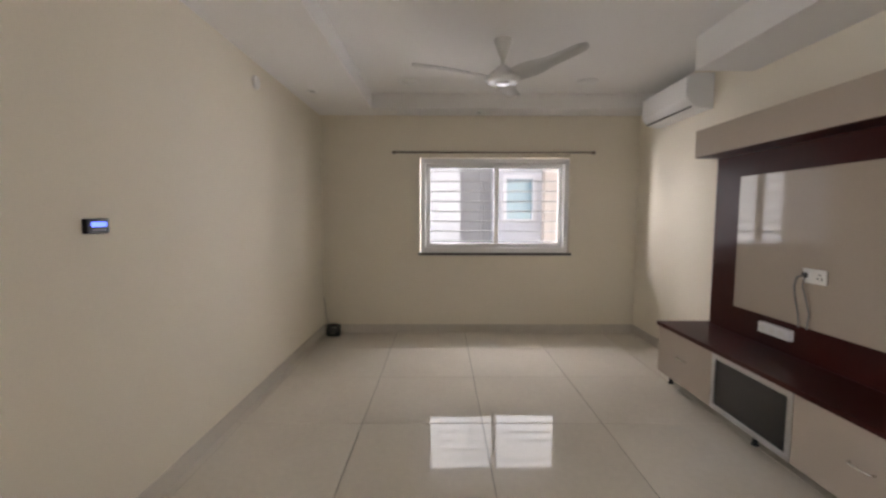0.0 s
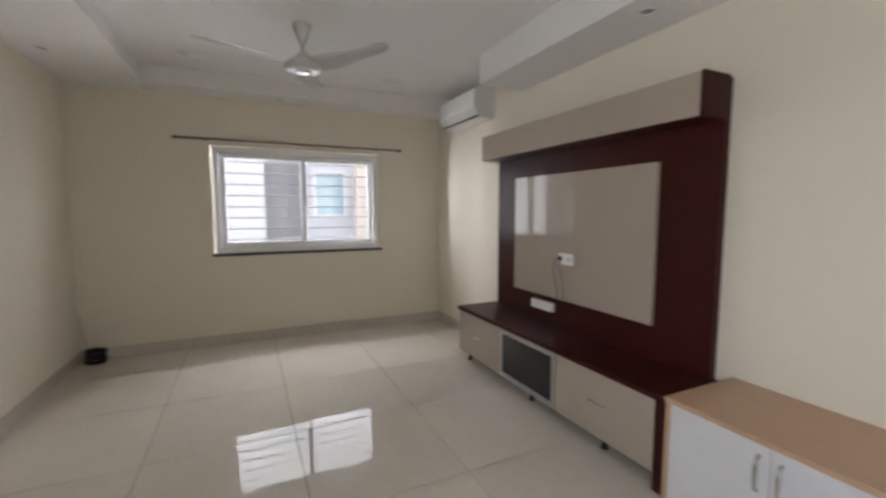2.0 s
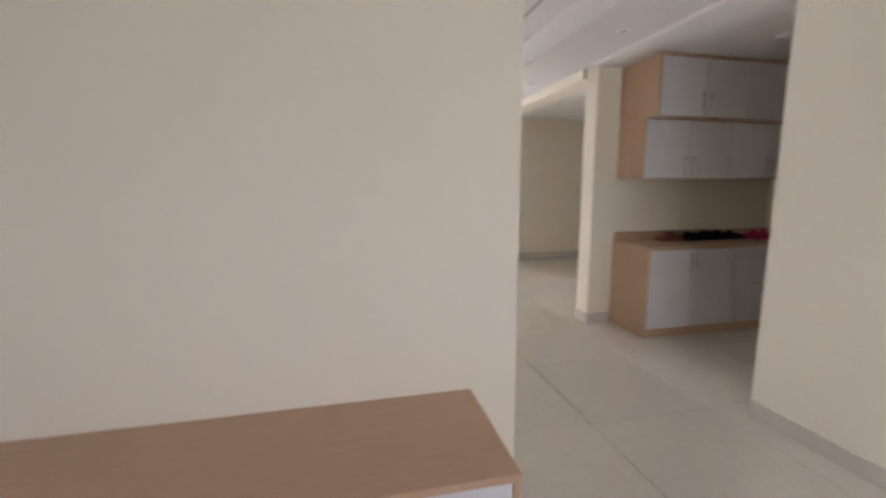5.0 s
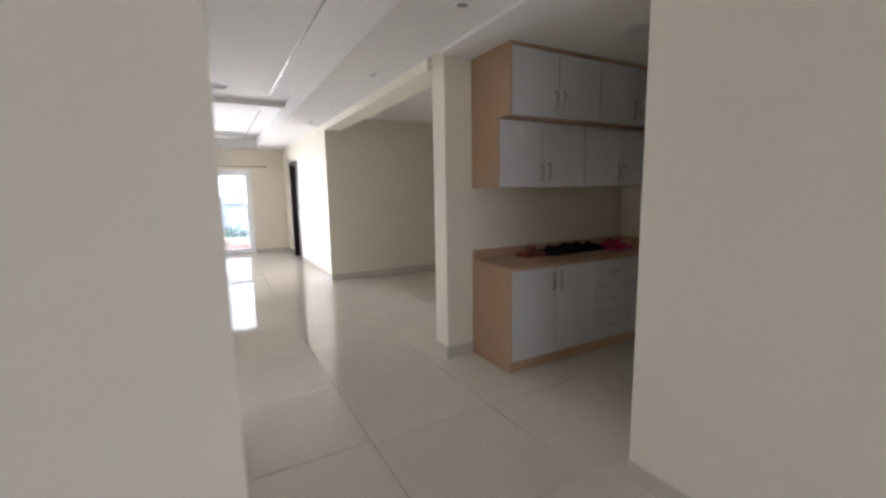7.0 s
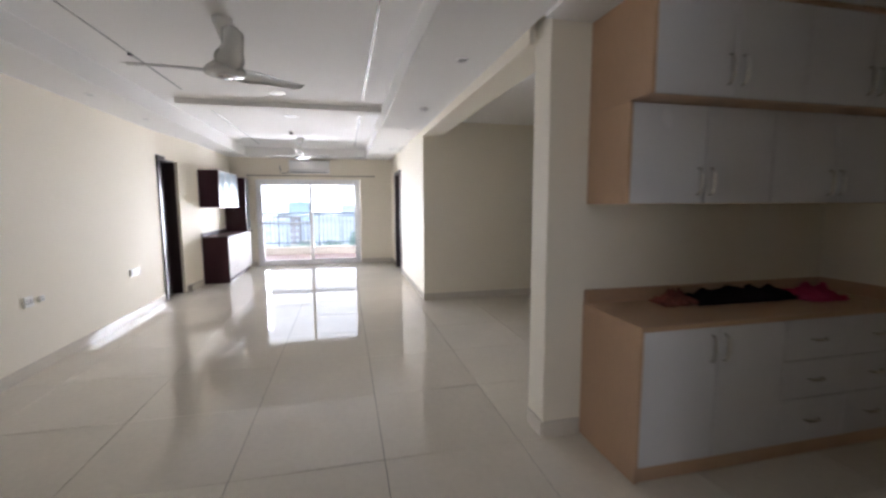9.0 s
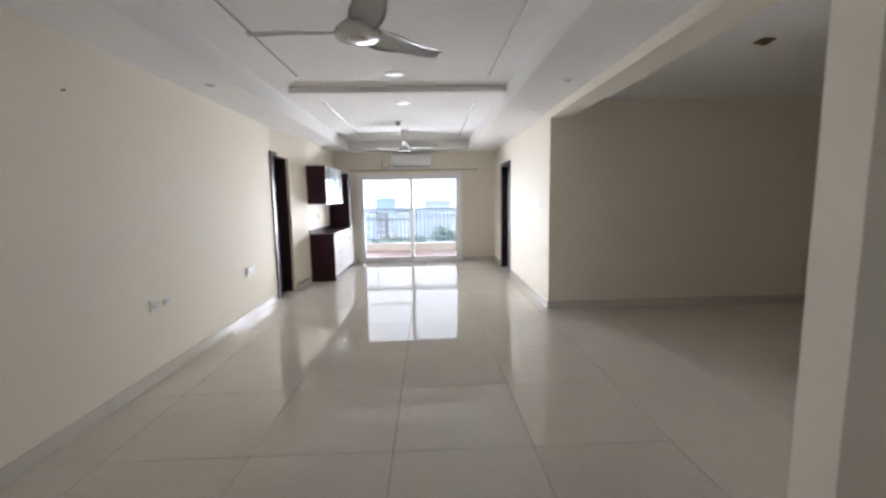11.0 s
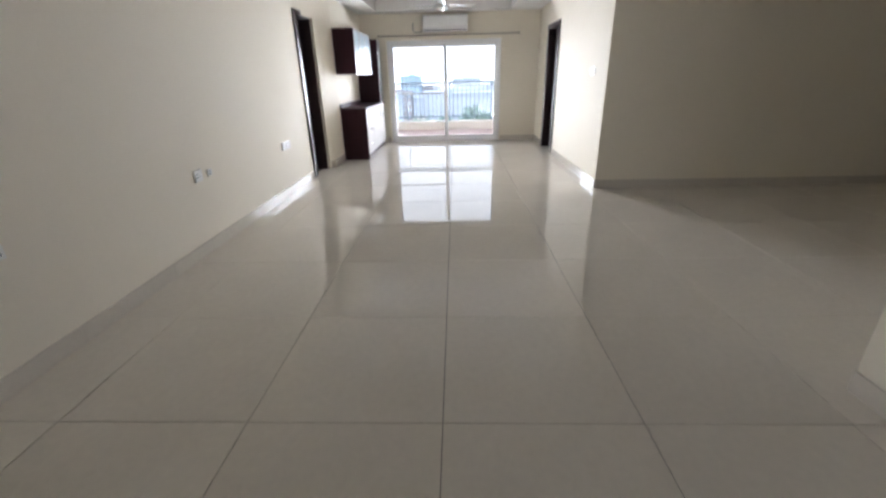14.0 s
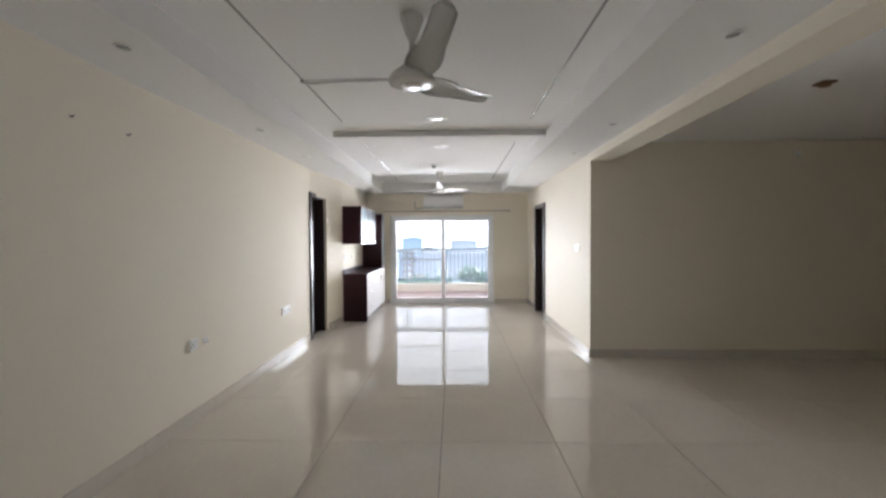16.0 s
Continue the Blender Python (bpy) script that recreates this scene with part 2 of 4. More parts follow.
def wall(name, rows, label="cream painted plaster wall"):
    return structure(name, boxes(*rows), CREAM, label, "wall")


# television room
# Opening for the added window, out of view in the west wall.
VY0, VY1, VZ0, VZ1 = -2.15, 0.15, 0.75, 2.15
wall("wall_west", [(-1.10, VY1, 0, -0.94, 4.80, TOP), (-1.10, -2.70, 0, -0.94, VY0, TOP), (-1.10, VY0, 0, -0.94, VY1, VZ0), (-1.10, VY0, VZ1, -0.94, VY1, TOP)], "cream painted wall with an added unseen window")
WX0, WX1, WZ0, WZ1 = 0.19, 1.92, 0.945, 2.04
wall("wall_north", [(-0.94, 4.615, 0, WX0, 4.80, TOP), (WX1, 4.615, 0, 2.70, 4.80, TOP), (WX0, 4.615, 0, WX1, 4.80, WZ0), (WX0, 4.615, WZ1, WX1, 4.80, TOP)], "cream painted wall with a sliding window")
wall("wall_television", [(2.70, -0.88, 0, 2.90, 4.80, TOP)])
wall("wall_south", [(-0.94, -2.70, 0, 3.04, -2.52, TOP)])
# hall
DX0, DX1 = 9.36, 9.92
wall("wall_hall_north", [(2.90, 1.205, 0, DX0, 1.40, TOP)], "long cream painted wall with sockets")
wall_end = boxes((10.60, 1.075, 0, 12.85, 1.40, TOP))


def slanted(bm, x0, x1, z0, z1):
    """A stretch of the wall that draws in slightly towards the balcony."""
    ya, yb = (1.205 - 0.13 * (x - DX0) / (10.60 - DX0) for x in (x0, x1))
    lo = [bm.verts.new(p) for p in ((x0, ya, z0), (x1, yb, z0), (x1, 1.40, z0), (x0, 1.40, z0))]
    hi = [bm.verts.new((v.co.x, v.co.y, z1)) for v in lo]
    bm.faces.new(lo[::-1]), bm.faces.new(hi)
    for k in range(4):
        bm.faces.new((lo[k], lo[(k + 1) % 4], hi[(k + 1) % 4], hi[k]))


slanted(wall_end, DX0, DX1, 2.06, TOP)
slanted(wall_end, DX1, 10.60, 0, TOP)
structure("wall_hall_north_end", wall_end, CREAM, "cream painted wall behind the dark cabinets", "wall")
EX0, EX1 = 10.93, 11.73
PY = -2.47
wall("wall_hall_south", [(8.455, PY - 0.18, 0, EX0, PY, TOP), (EX1, PY - 0.18, 0, 12.85, PY, TOP), (EX0, PY - 0.18, 2.02, EX1, PY, TOP)], "cream painted wall with a dark door")
BX0, BY0, BY1, BZ1 = 12.65, -1.735, 0.56, 1.965
wall("wall_balcony", [(BX0, PY, 0, 12.85, BY0, TOP), (BX0, BY1, 0, 12.85, 1.075, TOP), (BX0, BY0, BZ1, 12.85, BY1, TOP)], "cream painted wall round a balcony door")
# dining recess and pantry niche
wall("wall_partition", [(4.757, -4.75, 0, 4.955, -2.50, TOP)], "cream painted partition end beside oak cupboards")
wall("wall_recess_east", [(8.455, -6.40, 0, 8.65, PY - 0.18, TOP)], "plain cream wall of the dining recess")
wall("wall_recess_south", [(4.757, -6.60, 0, 8.65, -6.40, TOP)])
wall("wall_recess_west", [(4.757, -6.40, 0, 4.955, -4.75, TOP)])
wall("wall_niche_south", [(2.86, -4.75, 0, 4.757, -4.585, TOP)])
wall("wall_niche_west", [(2.86, -4.585, 0, 3.04, -2.70, TOP)])

# Added out of view to block sky light from the neighbour's wall.
structure("sky_blocking_mass", box(-1.10, -6.60, 2.905, 12.85, 4.80, 15), PARAPET, "unseen cream mass added above the flat for shade", "building")

# ---- structure: ceilings ----
HB, HT = 2.435, 2.632


def ceiling(name, rows, label):
    return structure(name, boxes(*rows), WHITE_CEIL, label, "ceiling")


ceiling("ceiling_television_room", [
    (-0.94, -2.52, 2.66, 2.70, 4.615, 2.90),
    (-0.94, -2.52, 2.51, -0.30, 4.615, 2.659), (-0.30, 4.29, 2.51, 2.70, 4.615, 2.659),
    (2.275, -2.52, 2.425, 2.70, 2.88, 2.659), (-0.30, -2.52, 2.51, 2.275, -1.0, 2.659)],
    "white stepped ceiling with a raised middle")
ceiling("ceiling_hall", [
    (2.70, -2.52, HT, 12.85, 1.205, 2.90),
    (2.90, 0.67, HB, 12.65, 1.205, HT - 0.001), (2.90, -2.46, HB, 12.65, -1.87, HT - 0.001),
    (2.90, -1.87, HB, 3.0, 0.67, HT - 0.001), (12.38, -1.87, HB, 12.65, 0.67, HT - 0.001),
    (2.70, -2.52, HB, 2.90, -0.88, HT - 0.001)],
    "white tray ceiling with a raised middle")
ceiling("ceiling_niche", [(3.04, -4.585, 2.412, 4.757, -2.46, HT - 0.001)], "white flat ceiling of the niche")
ceiling("ceiling_recess", [(4.955, -6.40, 2.56, 8.455, -2.72, 2.90)], "white flat ceiling of the dining recess")
structure("beam", box(4.955, -2.72, 2.345, 8.455, -2.46, HT - 0.001), CREAM, "cream painted beam over the dining recess", "beam")

# ---- openings: window, balcony door, inner doors ----


def pane_of(name, bm, parent, material=GLASS):
    ob = part(name, bm, material, parent, "clear glass pane")
    ob.visible_shadow = False
    return ob


def sash_ring(axis, at, lo, hi, z0, z1, width, depth):
    """Four bars of a sash: axis is the wall's run ('x' or 'y'), at the place across it."""
    rows = []
    for a0, a1, b0, b1 in ((lo, hi, z0, z0 + width), (lo, hi, z1 - width, z1), (lo, lo + width, z0 + width, z1 - width), (hi - width, hi, z0 + width, z1 - width)):
        rows.append((a0, at, b0, a1, at + depth, b1) if axis == "x" else (at, a0, b0, at + depth, a1, b1))
    return boxes(*rows, bevel=0.004)


# sliding window of the television room
win = thing("window_1", (1.05, 4.70, WZ0), "white sliding window with steel grille bars", "window", kind="structure")
part("window_frame", sash_ring("x", 4.613, WX0 + 0.012, WX1 - 0.012, WZ0 + 0.003, WZ1 - 0.012, 0.055, 0.11), UPVC, win)
for lo, hi, at in ((0.26, 1.10, 4.64), (1.055, 1.855, 4.68)):
    sash = part("sash", sash_ring("x", at, lo, hi, WZ0 + 0.059, WZ1 - 0.067, 0.05, 0.032), UPVC, win)
    pane_of("pane", box(lo + 0.05, at + 0.012, WZ0 + 0.11, hi - 0.05, at + 0.018, WZ1 - 0.117), sash)
for i in range(8):
    z = 1.075 + i * 0.118
    part("grille_bar", tube([(0.20, 4.775, z), (1.91, 4.775, z)], 0.0085, 8), GRILLE, win)
part("latch", boxes((0.275, 4.625, 1.90, 0.295, 4.64, 1.945), (0.275, 4.625, 1.02, 0.295, 4.64, 1.06), bevel=0.003), WHITE_PLASTIC, win)
tagged(structure("window_sill", box(WX0 - 0.02, 4.600, WZ0 - 0.028, WX1 + 0.03, 4.80, WZ0 + 0.002, bevel=0.006), SILL, "dark polished granite window sill", "window sill"))

# tall window behind the walker, added out of view to let in fill light
west = thing("added_window_west", (-1.02, -1.0, VZ0), "added unseen white sliding window with clear panes", "window", kind="structure")
part("window_frame", sash_ring("y", -1.08, VY0 + 0.01, VY1 - 0.01, VZ0 + 0.005, VZ1 - 0.01, 0.06, 0.12), UPVC, west)
for lo, hi, at in ((VY0 + 0.06, -0.96, -1.06), (-1.02, VY1 - 0.06, -1.01)):
    sash = part("sash", sash_ring("y", at, lo, hi, VZ0 + 0.06, VZ1 - 0.065, 0.055, 0.032), UPVC, west)
    pane_of("pane", box(at + 0.012, lo + 0.055, VZ0 + 0.115, at + 0.018, hi - 0.055, VZ1 - 0.12), sash)

# sliding balcony door
slider = thing("door_balcony", (12.7, -0.59, 0), "white two-panel sliding glass balcony door", "balcony door", kind="structure")
part("door_frame", sash_ring("y", 12.66, BY0 + 0.01, BY1 - 0.01, 0.0, BZ1 - 0.008, 0.06, 0.14), UPVC, slider)
for lo, hi, at in ((-0.64, 0.49, 12.69), (-1.665, -0.59, 12.74)):
    sash = part("sash", sash_ring("y", at, lo, hi, 0.055, BZ1 - 0.07, 0.06, 0.04), UPVC, slider)
    pane_of("pane", box(at + 0.016, lo + 0.06, 0.115, at + 0.022, hi - 0.06, BZ1 - 0.13), sash)
part("cross_bar", box(12.693, -0.58, 0.955, 12.725, 0.43, 0.98, bevel=0.003), UPVC, slider)
part("pull_handle", box(12.675, -0.62, 0.95, 12.69, -0.60, 1.12, bevel=0.004), WHITE_PLASTIC, slider)


def inner_door(name, x0, x1, top, face, way, depth, label):
    """A dark door in a dark frame; way is +1 where the wall lies at greater y than its face."""
    d = thing(name, ((x0 + x1) / 2, face, 0), label, "door", kind="structure")
    a, b = face - way * 0.022, face + way * depth
    w = 0.055
    part("door_frame", boxes((x0 - 0.05, a, 0.001, x0 + w - 0.05 + 0.03, b, top + 0.05), (x1 - w + 0.02, a, 0.001, x1 + 0.05, b, top + 0.05), (x0 + 0.035, a, top - 0.015, x1 - 0.035, b, top + 0.05), bevel=0.006), WENGE, d)
    leaf = part("door_leaf", box(x0 + 0.037, face + way * (depth - 0.05), 0.008, x1 - 0.037, face + way * (depth - 0.01), top - 0.02, bevel=0.003), WENGE, d)
    mid = (x0 + x1) / 2
    part("inlay_strip", box(mid - 0.07, face + way * (depth - 0.055), 0.02, mid + 0.02, face + way * (depth - 0.048), top - 0.03, bevel=0.002), GREY_INLAY, leaf, "dull grey inlay strip")
    part("door_handle", tube([(x1 - 0.10, face + way * (depth - 0.06), 1.0), (x1 - 0.10, face + way * (depth - 0.095), 1.0), (x1 - 0.20, face + way * (depth - 0.10), 1.0)], 0.009), CHROME, leaf)
    return d


GREY_INLAY = surface("grey_laminate_inlay", (0.10, 0.095, 0.10), 0.35, vary=0.1, grain=(20, 20, 1))
inner_door("door_1", DX0, DX1, 2.06, 1.205, 1, 0.17, "dark wenge door in a dark wooden frame")
inner_door("door_2", EX0, EX1, 2.02, PY, -1, 0.16, "dark wenge door in a dark wooden frame")

# ---- fittings of the rooms ----


def socket_plate(at, face, label, w=0.15, h=0.085, gangs=2, group="", deep=0.012):
    """A wall plate; face is the way it looks: '+y', '-y', '-x'."""
    s = thing("wall_socket", at, label, "socket", group)
    x, y, z = at
    lay = {"-y": lambda a0, a1, d0, d1, z0, z1: (x + a0, y - d1, z + z0, x + a1, y - d0, z + z1),
           "+y": lambda a0, a1, d0, d1, z0, z1: (x + a0, y + d0, z + z0, x + a1, y + d1, z + z1),
           "-x": lambda a0, a1, d0, d1, z0, z1: (x - d1, y + a0, z + z0, x - d0, y + a1, z + z1)}[face]
    part("plate", box(*lay(-w / 2, w / 2, 0, deep, -h / 2, h / 2), bevel=0.004), IVORY_PLASTIC, s)
    step = w / gangs
    for i in range(gangs):
        c = -w / 2 + step * (i + 0.5)
        if i % 2 == 0:
            part("outlet_hole", boxes(*[lay(c + dx - 0.005, c + dx + 0.005, deep - 0.001, deep + 0.0015, dz - 0.005, dz + 0.005) for dx, dz in ((-0.012, -0.01), (0.012, -0.01), (0, 0.012))], bevel=0.001), BLACK, s)
        else:
            part("rocker", box(*lay(c - 0.012, c + 0.012, deep - 0.002, deep + 0.004, -0.022, 0.022), bevel=0.003), WHITE_PLASTIC, s)
    return s


socket_plate((6.64, 1.205, 0.615), "-y", "ivory wall socket plate proud of the hall wall", 0.10, 0.09, 2, "sockets on the hall wall", 0.014)
socket_plate((6.80, 1.205, 0.61), "-y", "small ivory cable outlet on the hall wall", 0.06, 0.05, 1, "sockets on the hall wall")
socket_plate((8.44, 1.205, 0.575), "-y", "white double socket plate on the hall wall", 0.24, 0.09, 3, "sockets on the hall wall", 0.02)
socket_plate((5.09, 1.205, 0.618), "-y", "ivory cable outlet on the hall wall", 0.07, 0.07, 1, "sockets on the hall wall")
socket_plate((8.97, PY, 1.305), "+y", "white switch plate beside the dining recess", 0.16, 0.09, 2)
socket_plate((10.72, 1.075, 1.12), "-y", "ivory socket plate above the dark counter", 0.09, 0.09, 1, "sockets above the counter")
socket_plate((11.25, 1.075, 1.12), "-y", "ivory socket plate above the dark counter", 0.09, 0.09, 1, "sockets above the counter")
socket_plate((2.615, 2.17, 1.03), "-x", "white socket plate on the beige media panel", 0.15, 0.085, 2)


def ceiling_fan(at, drop, spin, label):
    """A three-blade fan; drop is how far its hub hangs below the ceiling."""
    x, y, z = at
    f = thing("ceiling_fan", at, label, "ceiling fan", "white ceiling fans")
    part("canopy", lathe([(0, 0), (0.062, 0), (0.064, -0.012), (0.055, -0.035), (0.032, -0.10), (0.022, -0.125), (0, -0.125)], at), FAN_WHITE, f)
    part("downrod", tube([(x, y, z - 0.10), (x, y, z - drop + 0.10)], 0.0135, 14), FAN_WHITE, f)
    h = z - drop
    hub = part("motor_hub", lathe([(0, 0.125), (0.03, 0.122), (0.05, 0.10), (0.085, 0.075), (0.115, 0.05), (0.128, 0.028), (0.122, 0.010), (0.09, 0.0), (0, -0.004)], (x, y, h), 40), FAN_WHITE, f)
    part("hub_cap", lathe([(0, -0.014), (0.03, -0.014), (0.048, -0.010), (0.055, -0.002), (0.055, 0.002)], (x, y, h), 32), CHROME, hub, "polished round cap under the hub")
    for k in range(3):
        bm = bmesh.new()
        rows = []
        for i in range(15):
            u = i / 14
            r = 0.09 + u * 0.58
            half = 0.066 + 0.022 * math.sin(math.pi * min(1, u * 2.0)) - 0.012 * u
            if u > 0.92:
                half *= 1 - ((u - 0.92) / 0.08) ** 2 * 0.45
            twist = radians(-20 + 13 * u)
            lift = 0.035 + 0.045 * u
            row = []
            for j in range(7):
                v = (j / 6 - 0.5) * 2
                camber = 0.012 * (1 - v * v)
                row.append((r, v * half * math.cos(twist) + 0.02 * math.sin(u * 3), h + lift + v * half * math.sin(twist) + camber - z))
            rows.append(row)
        grid = [[bm.verts.new(p) for p in row] for row in rows]
        for a, b in zip(grid, grid[1:]):
            for j in range(6):
                bm.faces.new((a[j], a[j + 1], b[j + 1], b[j])).smooth = True
        bmesh.ops.solidify(bm, geom=bm.faces[:], thickness=0.006)
        bmesh.ops.recalc_face_normals(bm, faces=bm.faces)
        turned(bm, Matrix.Translation((x, y, z)) @ Matrix.Rotation(radians(spin + 120 * k), 4, "Z"))
        part("blade", bm, FAN_WHITE, f)
    return f


ceiling_fan((0.89, 2.93, 2.66), 0.31, -48, "white three-blade ceiling fan over the television room")
ceiling_fan((5.72, -0.62, HT), 0.367, 77, "white three-blade ceiling fan over the hall")
ceiling_fan((10.93, -0.60, HT), 0.372, 60, "white three-blade ceiling fan near the balcony")


def air_conditioner(at, length, turn, label):
    """A split unit: its back at the wall, facing local -y, at is the middle of its back's lower edge."""
    a = thing("air_conditioner", at, label, "air conditioner")
    m = Matrix.Translation(at) @ Matrix.Rotation(radians(turn), 4, "Z")
    prof = [(0, 0.0), (-0.10, -0.002), (-0.165, 0.02), (-0.205, 0.065), (-0.215, 0.13), (-0.21, 0.24), (-0.19, 0.275), (-0.14, 0.285), (0, 0.285)]
    bm = bmesh.new()
    ends = [[bm.verts.new((sx * length / 2, py, pz)) for py, pz in prof] for sx in (-1, 1)]
    for i in range(len(prof)):
        j = (i + 1) % len(prof)
        bm.faces.new((ends[0][i], ends[0][j], ends[1][j], ends[1][i])).smooth = 0 < i < 7
    bm.faces.new(ends[0][::-1])
    bm.faces.new(ends[1])
    bmesh.ops.recalc_face_normals(bm, faces=bm.faces)
    part("casing", turned(bm, m), WHITE_PLASTIC, a)
    part("louvre", turned(boxes((-length / 2 + 0.03, -0.178, 0.012, length / 2 - 0.03, -0.160, 0.024), bevel=0.002), m), BLACK, a, "dark air outlet slot")
    part("front_panel", turned(box(-length / 2 + 0.012, -0.221, 0.085, length / 2 - 0.012, -0.212, 0.262, bevel=0.006), m), WHITE_PLASTIC, a)
    return a


air_conditioner((2.699, 3.72, 2.275), 0.80, -90, "white split air conditioner high on the wall")
ac_hall = air_conditioner((12.649, -0.63, 2.09), 0.86, -90, "white split air conditioner above the balcony door")
cable = thing("drain_pipe", (12.62, -0.13, 2.10), "thin grey looped pipe beside the air conditioner", "pipe")
part("hose", tube([(12.60, -0.19, 2.13), (12.60, -0.12, 2.09), (12.60, -0.05, 2.08), (12.60, 0.0, 2.12), (12.61, 0.01, 2.20), (12.645, 0.0, 2.26)], 0.008, 8), GRILLE, cable)


def curtain_rod(a, b, wall_way, label):
    """A rod with finials on two brackets; wall_way points to the wall."""
    r = thing("curtain_rod", a, label, "curtain rod", "curtain rods")
    va, vb = Vector(a), Vector(b)
    d = (vb - va).normalized()
    part("rod", tube([va, vb], 0.0095, 12), ROD_METAL, r)
    for p, s in ((va, -1), (vb, 1)):
        part("finial", tube([p - d * s * 0.005, p + d * s * 0.01, p + d * s * 0.03, p + d * s * 0.042, p + d * s * 0.05], [0.010, 0.016, 0.018, 0.012, 0.002], 12), ROD_METAL, r)
    for u in (0.10, 0.90):
        p = va.lerp(vb, u)
        q = p + Vector(wall_way)
        part("bracket", tube([q, p + Vector(wall_way) * 0.2, p], [0.013, 0.007, 0.011], 10), ROD_METAL, r)
    return r


curtain_rod((-0.07, 4.545, 2.088), (2.13, 4.545, 2.088), (0, 0.069, 0), "bronzed curtain rod above the sliding window")
curtain_rod((12.58, 0.66, 2.035), (12.58, -2.03, 2.035), (0.069, 0, 0), "bronzed curtain rod above the balcony door")


def downlight(at, radius, label, group, lens=LAMP_WHITE):
    x, y, z = at
    s = thing("downlight", at, label, "ceiling light", group)
    part("trim_ring", lathe([(radius, 0.0), (radius, -0.006), (radius * 0.82, -0.010), (radius * 0.72, -0.006), (radius * 0.72, 0.0)], at, 28), WHITE_PLASTIC, s)
    part("lens", lathe([(0, -0.004), (radius * 0.72, -0.004), (radius * 0.72, 0.0)], at, 24), lens, s)


for x, y, z in ((5.58, 0.86, HB), (7.23, 0.91, HB), (8.45, 0.93, HB), (10.6, 0.93, HB), (4.0, 0.88, HB), (5.56, -2.22, HB), (7.16, -2.24, HB), (8.40, -2.26, HB), (10.6, -2.26, HB), (4.0, -2.2, HB)):
    downlight((x, y, z), 0.045, "small round recessed spotlight, switched off", "recessed spotlights", LAMP_GREY)
for x, y, z in ((-0.74, 3.69, 2.51), (-0.70, 1.6, 2.51), (0.85, 4.46, 2.51), (2.42, 1.4, 2.425)):
    downlight((x, y, z), 0.045, "small round recessed spotlight, switched off", "recessed spotlights", LAMP_GREY)
for x, y in ((7.63, -0.68), (8.88, -0.68)):
    downlight((x, y, HT), 0.10, "white round flush ceiling light, faintly glowing", "round ceiling lights", GLOW)
for x, y, z in ((0.12, 3.90, 2.66), (1.84, 3.88, 2.66), (3.75, -3.4, 2.412)):
    downlight((x, y, z), 0.10, "white round flush ceiling light, switched off", "round ceiling lights")

det = thing("smoke_detector", (10.2, -0.53, HT), "small white dome detector on the ceiling", "detector")
part("base", lathe([(0, 0), (0.05, 0), (0.05, -0.018), (0.042, -0.022), (0, -0.022)], (10.2, -0.53, HT)), WHITE_PLASTIC, det)
part("dome", lathe([(0.036, -0.022), (0.034, -0.04), (0.02, -0.055), (0, -0.058)], (10.2, -0.53, HT)), GRILLE, det)

plate = thing("ceiling_cover_plate", (6.58, -3.55, 2.56), "brown square cover plate on the recess ceiling", "cover plate")
part("plate", box(6.53, -3.60, 2.545, 6.63, -3.50, 2.559, bevel=0.004), BROWN_PLATE, plate)
part("block", box(6.55, -3.575, 2.525, 6.60, -3.52, 2.5445, bevel=0.006), BROWN_PLATE, plate)
for x, z in ((5.64, 2.10), (6.03, 2.097)):
    nail = thing("wall_hook", (x, 1.205, z), "small dark nail hook in the cream wall", "hook", "nail hooks")
    part("shank", tube([(x, 1.2045, z), (x, 1.190, z), (x, 1.184, z + 0.008)], 0.003, 8), BLACK, nail)
    part("washer", box(x - 0.006, 1.201, z - 0.006, x + 0.006, 1.2045, z + 0.006, bevel=0.001), GRILLE, nail)
spot_cap = thing("wall_outlet_cap", (8.454, -4.88, 2.41), "small round cap high on the recess wall", "outlet cap")
part("cap", turned(lathe([(0, 0), (0.04, 0), (0.036, 0.012), (0, 0.014)], (0, 0, 0)), Matrix.Translation((8.4545, -4.88, 2.41)) @ Matrix.Rotation(radians(-90), 4, "Y")), IVORY_PLASTIC, spot_cap)

bar = thing("ceiling_light_bar", (8.13, -0.68, HT), "white box bar across the tray ceiling", "light bar")
part("casing", box(8.08, -1.86, 2.569, 8.22, 0.50, HT - 0.0005, bevel=0.004), WHITE_CEIL, bar)
for y in (0.285, -1.615):
    for x0, x1 in ((3.6, 7.69), (8.73, 11.9)):
        p = thing("ceiling_profile", ((x0 + x1) / 2, y, HT), "slim aluminium light profile set in the ceiling", "light profile", "ceiling light profiles")
        part("channel", boxes((x0, y - 0.011, HT - 0.004, x1, y - 0.006, HT + 0.0), (x0, y + 0.006, HT - 0.004, x1, y + 0.011, HT + 0.0), bevel=0.001), ALU, p)
        part("diffuser", box(x0, y - 0.006, HT - 0.0025, x1, y + 0.006, HT + 0.0), GRILLE, p)
for x in (6.58,):
    clip = thing("profile_clip", (x, 0.285, HT), "small dark clip on the ceiling profile", "clip")
    part("clip_body", box(x - 0.02, 0.27, HT - 0.02, x + 0.02, 0.30, HT - 0.003, bevel=0.004), GRILLE, clip)

meter = thing("energy_display", (-0.94, 1.445, 1.336), "black wall display with a blue lit screen", "wall display")
part("case", box(-0.9395, 1.385, 1.306, -0.918, 1.495, 1.366, bevel=0.006), BLACK, meter)
